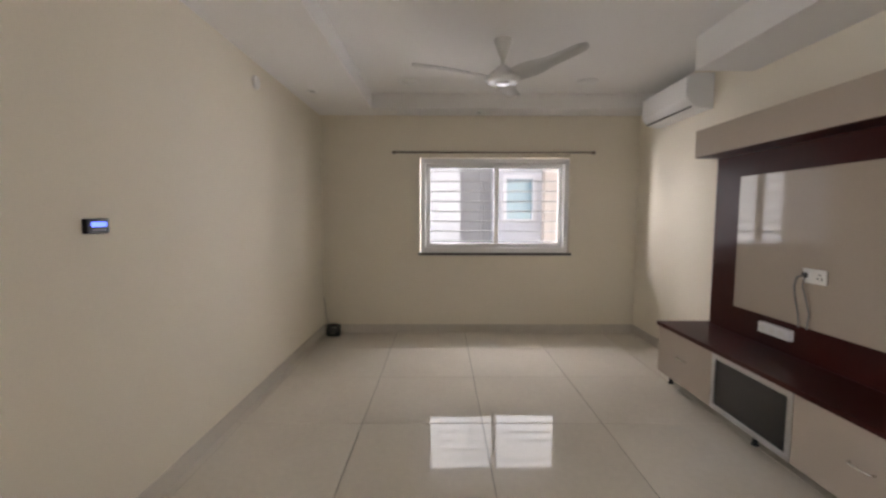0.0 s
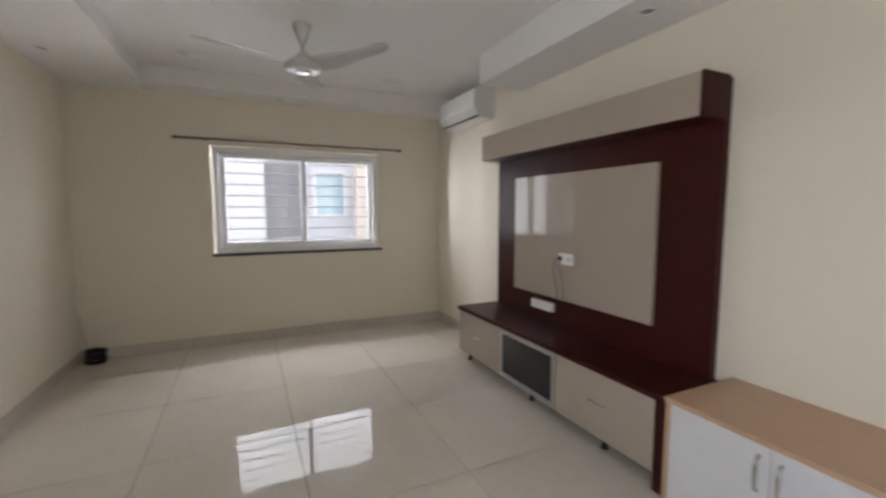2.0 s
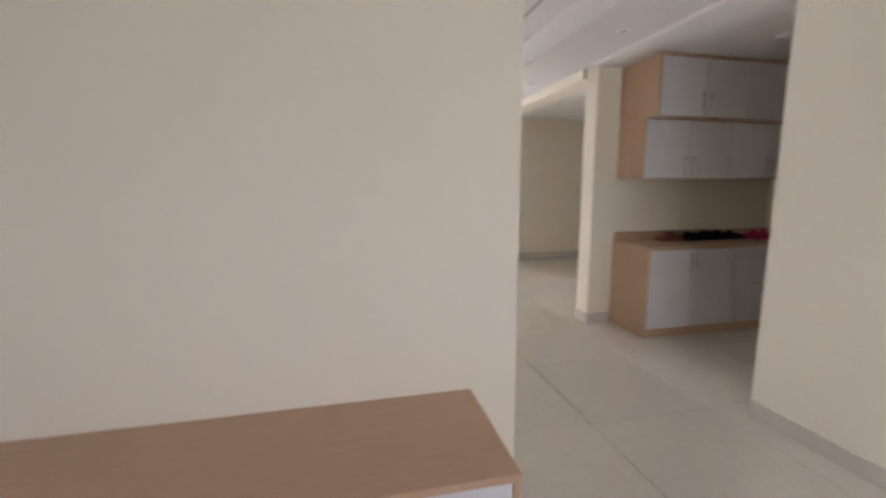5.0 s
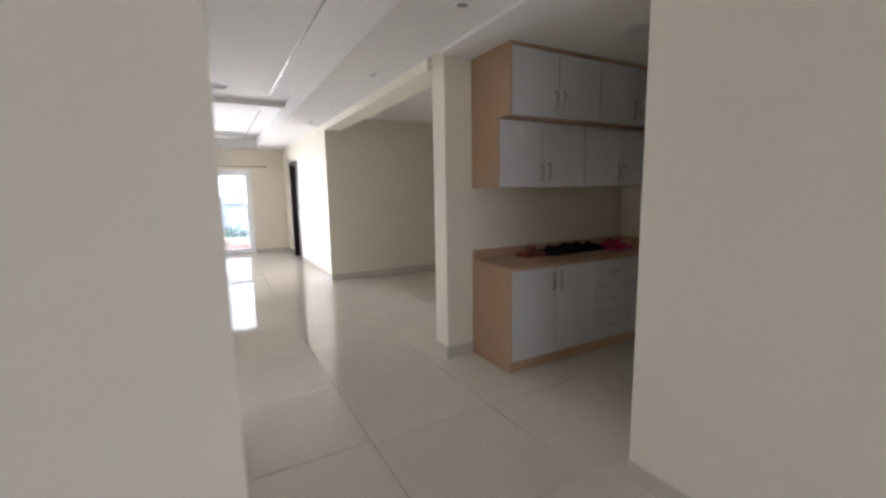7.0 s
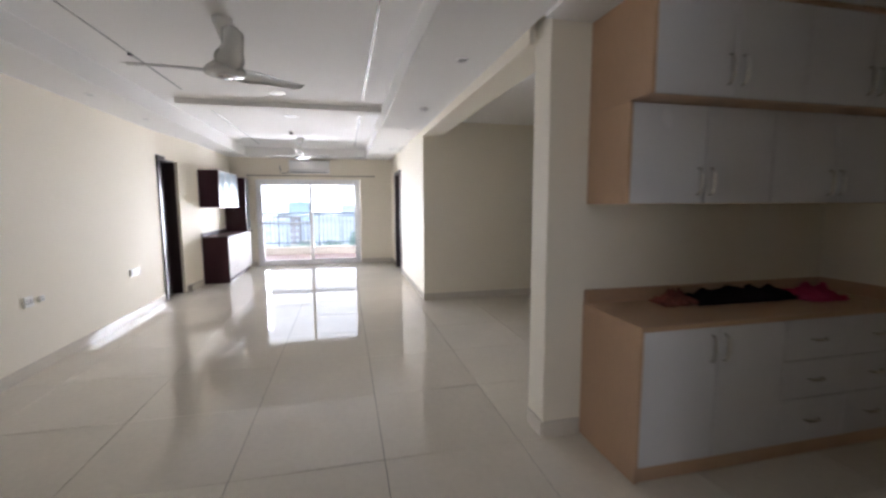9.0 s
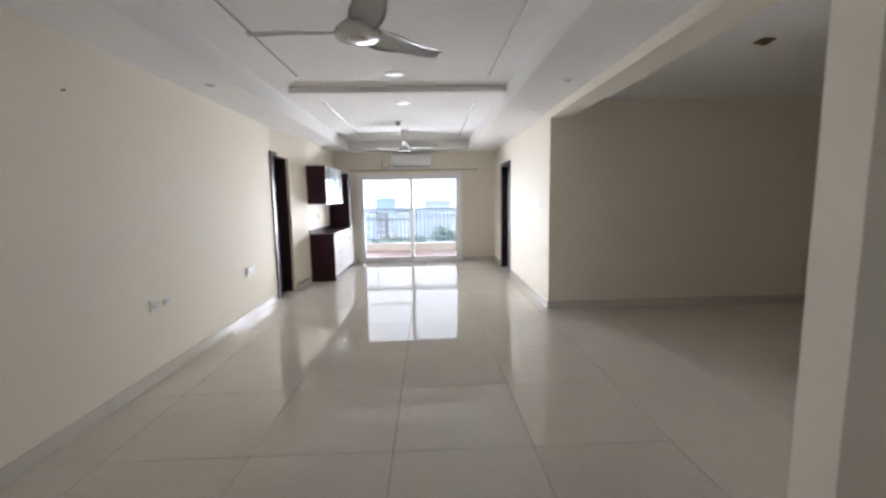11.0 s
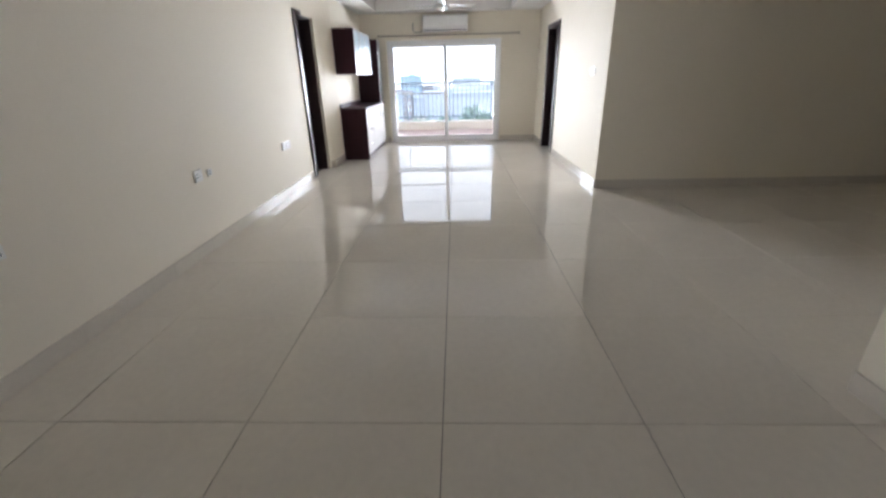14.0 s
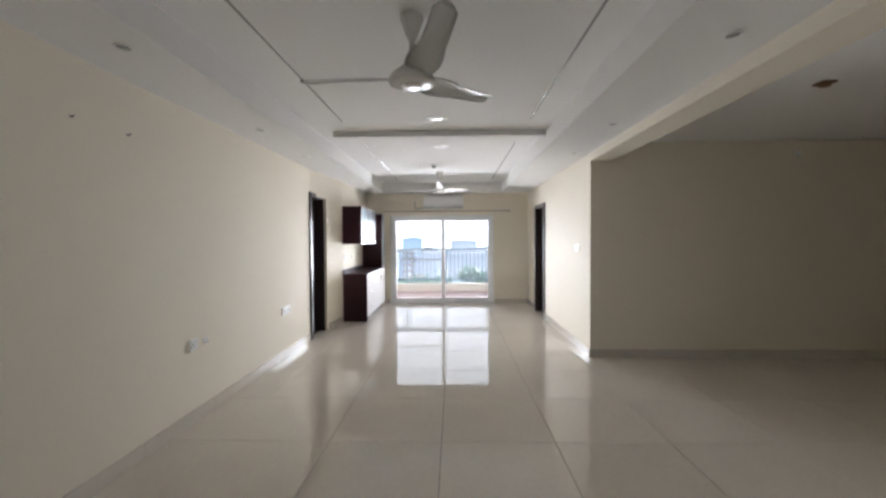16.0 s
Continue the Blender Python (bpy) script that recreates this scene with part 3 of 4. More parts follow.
part("screen", box(-0.9185, 1.405, 1.334, -0.9165, 1.480, 1.352, bevel=0.001), BLUE_LCD, meter, "glowing blue screen")
part("label_strip", box(-0.9185, 1.41, 1.318, -0.9165, 1.475, 1.325), GRILLE, meter)

disc = thing("wall_speaker_cap", (-0.939, 2.96, 2.36), "small round white cap high on the wall", "outlet cap")
part("cap", turned(lathe([(0, 0), (0.05, 0), (0.047, 0.016), (0.03, 0.022), (0, 0.022)], (0, 0, 0)), Matrix.Translation((-0.9395, 2.96, 2.36)) @ Matrix.Rotation(radians(90), 4, "Y")), IVORY_PLASTIC, disc)

bag = thing("coiled_cable", (-0.83, 4.50, 0.0), "coil of black cable lying in the corner", "cable")
bm = bmesh.new()
for k in range(7):
    r = 0.068 + 0.006 * math.sin(k * 2.1)
    tilt = Matrix.Rotation(radians(12 * math.sin(k * 1.7)), 4, "X") @ Matrix.Rotation(radians(9 * math.cos(k * 2.3)), 4, "Y")
    tube([tilt @ Vector((r * math.cos(a), r * math.sin(a), 0)) + Vector((-0.80, 4.49, 0.022 + k * 0.016)) for a in (math.tau * i / 20 for i in range(21))], 0.013, 7, bm)
part("coil", bm, BLACK, bag)
part("lead", tube([(-0.86, 4.55, 0.09), (-0.89, 4.575, 0.16), (-0.915, 4.59, 0.25), (-0.925, 4.60, 0.36), (-0.93, 4.60, 0.42)], 0.0035, 6), GRILLE, bag, "thin grey lead up the wall")

# ---- television wall unit ----
tv = thing("television_unit", (2.48, 2.14, 0), "dark mahogany and beige gloss television wall unit", "tv unit")
part("back_panel", box(2.648, 1.112, 0.502, 2.699, 3.146, 2.046, bevel=0.003), MAHOGANY, tv)
part("gloss_panel", box(2.622, 1.452, 0.712, 2.647, 2.842, 1.665, bevel=0.003), BEIGE, tv, "beige high-gloss panel")
lid = part("pelmet_box", box(2.452, 1.112, 1.838, 2.647, 3.13, 2.046, bevel=0.003), BEIGE_MATT, tv, "beige laminate box along the top")
part("pelmet_end", box(2.449, 1.096, 1.836, 2.647, 1.111, 2.048, bevel=0.002), MAHOGANY, lid, "dark mahogany end cap")
part("pelmet_base", box(2.456, 1.114, 1.833, 2.647, 3.125, 1.8375), MAHOGANY, lid)
part("counter", box(2.255, 1.075, 0.470, 2.699, 3.225, 0.501, bevel=0.004), MAHOGANY, tv)
part("carcass", boxes((2.29, 1.13, 0.085, 2.69, 3.205, 0.105), (2.66, 1.13, 0.105, 2.69, 3.205, 0.469), (2.29, 3.185, 0.105, 2.66, 3.205, 0.469), (2.29, 2.51, 0.105, 2.66, 2.53, 0.469), (2.29, 1.855, 0.105, 2.66, 1.875, 0.469)), BEIGE_MATT, tv)
part("end_panel", box(2.262, 1.062, 0.002, 2.699, 1.1285, 0.4695, bevel=0.003), MAHOGANY, tv)


def bow_handle(a, b, out, radius=0.0055):
    """A slim bow handle between two fixings, bowed outwards."""
    va, vb, vo = Vector(a), Vector(b), Vector(out)
    return tube([va, va.lerp(vb, 0.06) + vo * 0.7, va.lerp(vb, 0.25) + vo * 0.95, va.lerp(vb, 0.5) + vo, va.lerp(vb, 0.75) + vo * 0.95, va.lerp(vb, 0.94) + vo * 0.7, vb], [radius, radius, radius * 1.25, radius * 1.4, radius * 1.25, radius, radius], 10)


for y0, y1 in ((1.132, 1.862), (2.522, 3.203)):
    dr = part("drawer", box(2.268, y0, 0.088, 2.287, y1, 0.466, bevel=0.003), BEIGE_MATT, tv)
    c = (y0 + y1) / 2
    part("handle", bow_handle((2.268, c - 0.055, 0.29), (2.268, c + 0.055, 0.29), (-0.025, 0, 0)), CHROME, dr, "bowed steel handle")
glass_door = part("flap_door", sash_ring("y", 2.266, 1.866, 2.518, 0.088, 0.466, 0.035, 0.02), ALU, tv, "aluminium framed flap door")
part("dark_glass", box(2.272, 1.901, 0.123, 2.280, 2.483, 0.431), SMOKED, glass_door, "smoked dark glass")
for y in (1.50, 2.19, 3.12):
    for x in (2.34, 2.64):
        part("foot", lathe([(0.0, 0.001), (0.022, 0.001), (0.022, 0.008), (0.015, 0.014), (0.015, 0.0845), (0, 0.0845)], (x, y, 0), 14), BLACK, tv)
box_ext = thing("extension_socket", (2.64, 2.45, 0.63), "white extension socket strip under the media panel", "socket strip")
part("body", box(2.612, 2.325, 0.595, 2.647, 2.58, 0.665, bevel=0.005), WHITE_PLASTIC, box_ext)
for i in range(3):
    part("outlet", box(2.6105, 2.365 + i * 0.075, 0.615, 2.613, 2.405 + i * 0.075, 0.645, bevel=0.001), IVORY_PLASTIC, box_ext)
lead = thing("power_cable", (2.60, 2.2, 1.0), "grey power cable hanging from the panel socket", "cable")
part("plug", box(2.585, 2.205, 1.018, 2.6035, 2.235, 1.048, bevel=0.004), BLACK, lead)
part("cord", tube([(2.59, 2.22, 1.03), (2.575, 2.25, 1.02), (2.59, 2.285, 0.96), (2.605, 2.29, 0.88), (2.61, 2.27, 0.80), (2.612, 2.262, 0.73), (2.6125, 2.262, 0.705)], 0.005, 8), GRILLE, lead)
part("cord", tube([(2.59, 2.215, 1.02), (2.58, 2.215, 0.97), (2.60, 2.205, 0.88), (2.61, 2.19, 0.80), (2.612, 2.20, 0.74), (2.6125, 2.205, 0.705)], 0.005, 8), GRILLE, lead)

# ---- low oak cabinet ----
low = thing("low_cabinet", (2.45, 0.165, 0), "low oak cabinet with four white doors", "cabinet")
part("top", box(2.185, -0.690, 0.522, 2.699, 1.025, 0.546, bevel=0.004), OAK, low)
part("plinth", box(2.225, -0.672, 0.002, 2.69, 1.005, 0.0595), OAK, low)
part("side_panel", box(2.192, 1.002, 0.002, 2.699, 1.022, 0.5215, bevel=0.002), OAK_UP, low)
part("side_panel", box(2.192, -0.688, 0.002, 2.699, -0.668, 0.5215, bevel=0.002), OAK_UP, low)
part("centre_post", box(2.192, 0.130, 0.002, 2.66, 0.182, 0.5215, bevel=0.002), OAK_UP, low)
part("carcass", boxes((2.215, -0.667, 0.060, 2.69, 1.001, 0.075), (2.675, -0.667, 0.075, 2.69, 1.001, 0.5215)), WHITE_LAM, low)
for y0, y1, hy in ((0.598, 0.999, 0.635), (0.185, 0.594, 0.560), (-0.276, 0.127, -0.235), (-0.665, -0.280, -0.325)):
    dr = part("door", box(2.196, y0, 0.052, 2.2135, y1, 0.5185, bevel=0.0025), WHITE_LAM, low)
    part("handle", bow_handle((2.196, hy, 0.335), (2.196, hy, 0.475), (-0.026, 0, 0), 0.0065), CHROME, dr, "bowed steel handle")

# ---- oak pantry cupboards ----
Y0, Y1 = -2.747, -4.583
base = thing("base_cabinet", (4.5, -3.66, 0), "oak base cabinet with white doors and drawers", "cabinet")
part("side_panel", box(4.250, Y0 - 0.020, 0.002, 4.756, Y0, 0.789, bevel=0.002), OAK_UP, base)
part("side_panel", box(4.250, Y1 + 0.002, 0.002, 4.756, Y1 + 0.020, 0.789, bevel=0.002), OAK_UP, base)
part("plinth", box(4.262, Y1 + 0.022, 0.002, 4.28, Y0 - 0.022, 0.079), OAK, base)
part("carcass", boxes((4.275, Y1 + 0.022, 0.080, 4.755, Y0 - 0.022, 0.098), (4.74, Y1 + 0.022, 0.098, 4.755, Y0 - 0.022, 0.789)), WHITE_LAM, base)
SEAMS = (-2.769, -3.212, -3.655, -4.108, -4.560)
for i in (0, 1):
    dr = part("door", box(4.254, SEAMS[i + 1] + 0.002, 0.083, 4.272, SEAMS[i] - 0.002, 0.786, bevel=0.0025), WHITE_LAM, base)
    hy = SEAMS[1] + 0.04 if i == 0 else SEAMS[i] - 0.04
    part("handle", bow_handle((4.254, hy, 0.605), (4.254, hy, 0.745), (-0.026, 0, 0), 0.0065), CHROME, dr, "bowed steel handle")
for k, z0, z1 in [(k, *z) for k in (2, 3) for z in ((0.083, 0.335), (0.339, 0.555), (0.559, 0.786))]:
    dr = part("drawer", box(4.254, SEAMS[k + 1] + 0.002, z0, 4.272, SEAMS[k] - 0.002, z1, bevel=0.0025), WHITE_LAM, base)
    zc, yc = (z0 + z1) / 2, (SEAMS[k] + SEAMS[k + 1]) / 2
    part("handle", bow_handle((4.254, yc + 0.05, zc), (4.254, yc - 0.05, zc), (-0.024, 0, 0)), CHROME, dr, "bowed steel handle")
wt = thing("worktop", (4.5, -3.66, 0.79), "oak worktop with a low upstand on the base cabinet", "worktop")
part("slab", box(4.243, Y1 + 0.001, 0.790, 4.756, Y0 + 0.002, 0.816, bevel=0.003), OAK, wt)
part("upstand", box(4.735, Y1 + 0.020, 0.8165, 4.756, Y0 - 0.002, 0.900, bevel=0.004), OAK, wt)
part("upstand", box(4.262, Y1 + 0.001, 0.8165, 4.756, Y1 + 0.019, 0.900, bevel=0.004), OAK, wt)


def wall_cabinet(front, z0, z1, hz, label, trim):
    w = thing("wall_cabinet", (4.55, -3.66, z0), label, "wall cabinet", "pantry wall cabinets")
    part("side_panel", box(front, Y0 - 0.020, z0, 4.756, Y0, z1, bevel=0.002), OAK_UP, w)
    part("side_panel", box(front, Y1 + 0.002, z0, 4.756, Y1 + 0.020, z1, bevel=0.002), OAK_UP, w)
    part("carcass", boxes((front + 0.022, Y1 + 0.022, z0, 4.756, Y0 - 0.022, z0 + 0.018), (front + 0.022, Y1 + 0.022, z1 - 0.018, 4.756, Y0 - 0.022, z1), (4.738, Y1 + 0.022, z0 + 0.018, 4.756, Y0 - 0.022, z1 - 0.018)), OAK, w)
    if trim:
        part("top_trim", box(front - 0.004, Y1 + 0.022, z1 - 0.024, front + 0.021, Y0 - 0.0215, z1 - 0.002, bevel=0.002), OAK, w)
    for i in range(4):
        dr = part("door", box(front + 0.002, SEAMS[i + 1] + 0.002, z0 + 0.003, front + 0.020, SEAMS[i] - 0.002, z1 - (0.028 if trim else 0.003), bevel=0.0025), WHITE_LAM, w)
        hy = SEAMS[i + 1] + 0.04 if i % 2 == 0 else SEAMS[i] - 0.04
        part("handle", bow_handle((front + 0.002, hy, hz - 0.07), (front + 0.002, hy, hz + 0.07), (-0.026, 0, 0), 0.0065), CHROME, dr, "bowed steel handle")
    return w


wall_cabinet(4.405, 1.408, 1.912, 1.525, "oak wall cabinet with four white doors", False)
wall_cabinet(4.262, 1.914, 2.411, 2.045, "deeper oak top cabinet up to the ceiling", True)


def heap(name, label, centre, size, material, seed, rise):
    """A crumpled cloth: a soft sheet with folds, lying on the worktop."""
    cx, cy, cz = centre
    sx, sy = size
    t = thing(name, (cx, cy, cz), label, "cloth", "cloths on the worktop")
    bm = bmesh.new()
    n, k = 26, 16
    rows = []
    for i in range(n + 1):
        row = []
        for j in range(k + 1):
            u, v = i / n * 2 - 1, j / k * 2 - 1
            edge = (1 - abs(u) ** 3) * (1 - abs(v) ** 3)
            wob = noise.noise((u * 2.3 + seed, v * 2.3, seed))
            fold = abs(noise.noise((u * 4 + seed * 3, v * 3, 1.7)))
            z = cz + 0.004 + rise * max(0, edge) ** 0.6 * (0.45 + 0.5 * wob + 1.2 * fold)
            row.append(bm.verts.new((cx + (v + 0.18 * wob) * sx / 2, cy + (u + 0.12 * noise.noise((v * 2, seed, u))) * sy / 2, max(cz + 0.002, z))))
        rows.append(row)
    for a, b in zip(rows, rows[1:]):
        for j in range(k):
            bm.faces.new((a[j], a[j + 1], b[j + 1], b[j])).smooth = True
    bmesh.ops.recalc_face_normals(bm, faces=bm.faces)
    bmesh.ops.solidify(bm, geom=bm.faces[:], thickness=-0.003)
    part("folds", bm, material, t)


heap("folded_cloth", "crumpled patterned red cloth on the oak worktop", (4.62, -3.27, 0.816), (0.15, 0.24), CLOTH_PRINT, 2.0, 0.06)
heap("folded_cloth", "dark crumpled cloth lying along the oak worktop", (4.60, -3.74, 0.816), (0.17, 0.80), CLOTH_DARK, 5.0, 0.075)
heap("folded_cloth", "bright pink cloth folded on the oak worktop", (4.56, -4.23, 0.816), (0.26, 0.30), CLOTH_PINK, 9.0, 0.07)

# ---- dark unit by the balcony ----
UY = 1.074
dark = thing("dark_base_cabinet", (11.5, 0.86, 0), "dark wenge base cabinet with cream gloss fronts", "cabinet")
part("end_panel", box(10.592, 0.655, 0.002, 10.612, UY, 0.812, bevel=0.002), PLUM, dark)
part("plinth", box(10.614, 0.70, 0.002, 12.49, 0.72, 0.079), PLUM, dark)
part("carcass", boxes((10.613, 0.675, 0.080, 12.50, UY, 0.10), (10.613, 1.055, 0.10, 12.50, UY, 0.812), (12.48, 0.675, 0.10, 12.50, 1.055, 0.812)), WHITE_LAM, dark)
for i in range(3):
    z0, z1 = 0.083 + i * 0.243, 0.083 + (i + 1) * 0.243 - 0.004
    dr = part("drawer", box(10.615, 0.655, z0, 11.20, 0.673, z1, bevel=0.0025), CREAM_GLOSS, dark)
    part("handle", bow_handle((10.86, 0.655, (z0 + z1) / 2 + 0.03), (10.96, 0.655, (z0 + z1) / 2 + 0.03), (0, -0.024, 0)), CHROME, dr, "bowed steel handle")
for x0, x1, hx in ((11.204, 11.85, 11.80), (11.854, 12.498, 11.90)):
    dr = part("door", box(x0, 0.655, 0.083, x1, 0.673, 0.808, bevel=0.0025), CREAM_GLOSS, dark)
    part("handle", bow_handle((hx, 0.655, 0.60), (hx, 0.655, 0.72), (0, -0.024, 0)), CHROME, dr, "bowed steel handle")
dtop = thing("dark_worktop", (11.5, 0.86, 0.813), "dark worktop with a raised back edge", "worktop")
part("slab", box(10.580, 0.640, 0.813, 12.50, UY, 0.836, bevel=0.003), PLUM, dtop)
part("upstand", box(10.580, UY - 0.018, 0.8365, 12.17, UY, 0.90, bevel=0.003), PLUM, dtop)
up = thing("glass_wall_cabinet", (11.25, 0.9, 1.35), "dark wall cabinet with frosted glass doors", "wall cabinet")
part("end_panel", box(10.592, 0.745, 1.350, 10.612, UY, 2.002, bevel=0.002), PLUM, up)
part("end_panel", box(11.90, 0.745, 1.350, 11.92, UY, 2.002, bevel=0.002), PLUM, up)
part("carcass", boxes((10.613, 0.77, 1.350, 11.899, UY, 1.368), (10.613, 0.77, 1.984, 11.899, UY, 2.002), (10.613, 1.058, 1.368, 11.899, UY, 1.984), (10.613, 0.80, 1.67, 11.899, 1.057, 1.685)), WHITE_LAM, up)
for i in range(3):
    x0, x1 = 10.614 + i * 0.4285, 10.614 + (i + 1) * 0.4285 - 0.003
    fr = part("door", sash_ring("x", 0.747, x0, x1, 1.352, 2.0, 0.028, 0.02), ALU, up, "aluminium door frame")
    part("glass", box(x0 + 0.028, 0.754, 1.38, x1 - 0.028, 0.760, 1.972), FROST, fr, "frosted pale glass")
tall = thing("tall_display_cabinet", (12.33, 0.86, 0.837), "dark tall cabinet standing on the dark worktop", "cabinet")
part("end_panel", box(12.172, 0.665, 0.837, 12.192, UY, 1.955, bevel=0.002), PLUM, tall)
part("carcass", boxes((12.193, 0.69, 0.837, 12.50, UY, 0.857), (12.193, 0.69, 1.935, 12.50, UY, 1.955), (12.48, 0.69, 0.857, 12.50, UY, 1.935), (12.193, 1.055, 0.857, 12.479, UY, 1.935)), PLUM, tall)
fr = part("door", sash_ring("x", 0.667, 12.193, 12.498, 0.84, 1.953, 0.028, 0.02), ALU, tall, "aluminium door frame")
part("glass", box(12.221, 0.674, 0.868, 12.47, 0.680, 1.925), FROST, fr, "frosted pale glass")

# ---- outside ----
ground = structure("ground", boxes((-1500, -1500, -22.2, 1500, 1500, -22)), EARTH, "ground far below, paled with painted haze", "ground")
structure("balcony_floor", box(12.85, -2.9, -0.2, 15.15, 1.6, -0.02), TERRA, "pinkish tiled balcony floor", "balcony")
structure("balcony_kerb", box(14.92, -2.9, -0.019, 15.15, 1.6, 0.19, bevel=0.01), PARAPET, "low cream kerb along the balcony", "kerb")
rail = thing("balcony_railing", (15.03, -0.65, 0.19), "blue-grey painted steel balcony railing", "railing")
for z, r in ((1.13, 0.032), (1.065, 0.018), (0.30, 0.016)):
    part("rail", tube([(15.03, -2.9, z), (15.03, 1.6, z)], r, 10), RAIL, rail)
for i in range(41):
    y = -2.85 + i * 0.11
    thick = i % 10 == 0
    part("post" if thick else "baluster", tube([(15.03, y, 0.191 if thick else 0.30), (15.03, y, 1.10 if thick else 1.065)], 0.022 if thick else 0.010, 8), RAIL, rail)

# neighbouring house seen through the small window
nb = thing("neighbour_building", (1.5, 9, -22), "white and grey neighbouring apartment building", "building")
part("wall", boxes((-9, 8.5, -22, 0.83, 14, 9), bevel=0), HOUSE_WHITE, nb, "white plaster wall")
part("service_shaft", boxes((0.83, 8.9, -22, 1.52, 14, 9), *[(0.86, 8.86, -3 + i * 0.13, 1.18, 8.9, -3 + i * 0.13 + 0.06) for i in range(70)], *[(1.27 + k * 0.09, 8.82, -22, 1.31 + k * 0.09, 8.9, 9) for k in range(2)]), HOUSE_GREY, nb, "grey louvred service shaft")
part("bay_wall", boxes((1.52, 8.6, -22, 1.78, 14, 9), (2.36, 8.6, -22, 2.55, 14, 9), (1.78, 8.6, -22, 2.36, 14, 1.28), (1.78, 8.6, 2.16, 2.36, 14, 9)), HOUSE_LILAC, nb, "pale lilac plaster wall")
w = part("window", boxes((1.72, 8.55, 1.22, 1.80, 8.66, 2.22), (2.34, 8.55, 1.22, 2.42, 8.66, 2.22), (1.80, 8.55, 1.22, 2.34, 8.66, 1.30), (1.80, 8.55, 2.14, 2.34, 8.66, 2.22), bevel=0.01), HOUSE_FRAME, nb)
part("pane", box(1.80, 8.63, 1.30, 2.34, 8.64, 2.14), FAR_PANE, w)
part("corner_column", box(2.55, 8.4, -22, 2.95, 14, 9, bevel=0.02), HOUSE_TAN, nb, "tan corner column")
part("wall", boxes((2.95, 8.5, -22, 12, 14, 9)), HOUSE_WHITE, nb, "white plaster wall")
part("parapet", boxes((-9.2, 8.3, 9, 12.2, 14.2, 9.6)), HOUSE_WHITE, nb)
part("wall_lamp", boxes((1.98, 8.5, 2.36, 2.06, 8.6, 2.46), bevel=0.01), HOUSE_GREY, nb)

# pale hazy sky, far off all round
bm = bmesh.new()
ring = [[bm.verts.new((900 * math.cos(math.tau * k / 64), 900 * math.sin(math.tau * k / 64), z)) for k in range(64)] for z in (-22, 420)]
for k in range(64):
    bm.faces.new((ring[0][(k + 1) % 64], ring[0][k], ring[1][k], ring[1][(k + 1) % 64]))
structure("backdrop", bm, SKY_GLOW, "pale hazy bright sky at the horizon", "sky")

# the city beyond the balcony, its haze put into the material colours
rng = random.Random(7)
# Panes kept close to the wall tone, haze included in the colour.
HAZY_PANE = surface("haze_tinted_pane", (0.49, 0.58, 0.70), 0.8, vary=0.08)


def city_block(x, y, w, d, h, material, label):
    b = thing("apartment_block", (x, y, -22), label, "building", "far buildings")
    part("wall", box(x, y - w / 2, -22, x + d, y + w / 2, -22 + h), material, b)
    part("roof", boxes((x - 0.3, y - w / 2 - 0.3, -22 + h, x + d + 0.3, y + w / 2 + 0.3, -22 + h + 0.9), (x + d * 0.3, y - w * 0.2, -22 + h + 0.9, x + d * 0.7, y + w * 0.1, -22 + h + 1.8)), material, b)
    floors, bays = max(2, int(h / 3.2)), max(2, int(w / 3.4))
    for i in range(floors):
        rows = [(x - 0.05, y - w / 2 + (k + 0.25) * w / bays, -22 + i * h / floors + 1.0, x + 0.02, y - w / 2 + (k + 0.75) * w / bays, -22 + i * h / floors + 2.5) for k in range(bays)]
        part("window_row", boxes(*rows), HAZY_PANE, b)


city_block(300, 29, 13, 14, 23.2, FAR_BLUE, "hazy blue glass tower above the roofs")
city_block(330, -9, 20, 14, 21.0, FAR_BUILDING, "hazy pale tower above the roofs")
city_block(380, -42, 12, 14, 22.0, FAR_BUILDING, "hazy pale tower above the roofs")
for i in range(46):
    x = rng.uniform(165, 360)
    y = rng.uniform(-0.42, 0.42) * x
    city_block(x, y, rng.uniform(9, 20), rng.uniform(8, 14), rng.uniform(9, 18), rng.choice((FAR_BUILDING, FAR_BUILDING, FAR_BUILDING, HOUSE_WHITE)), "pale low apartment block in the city")


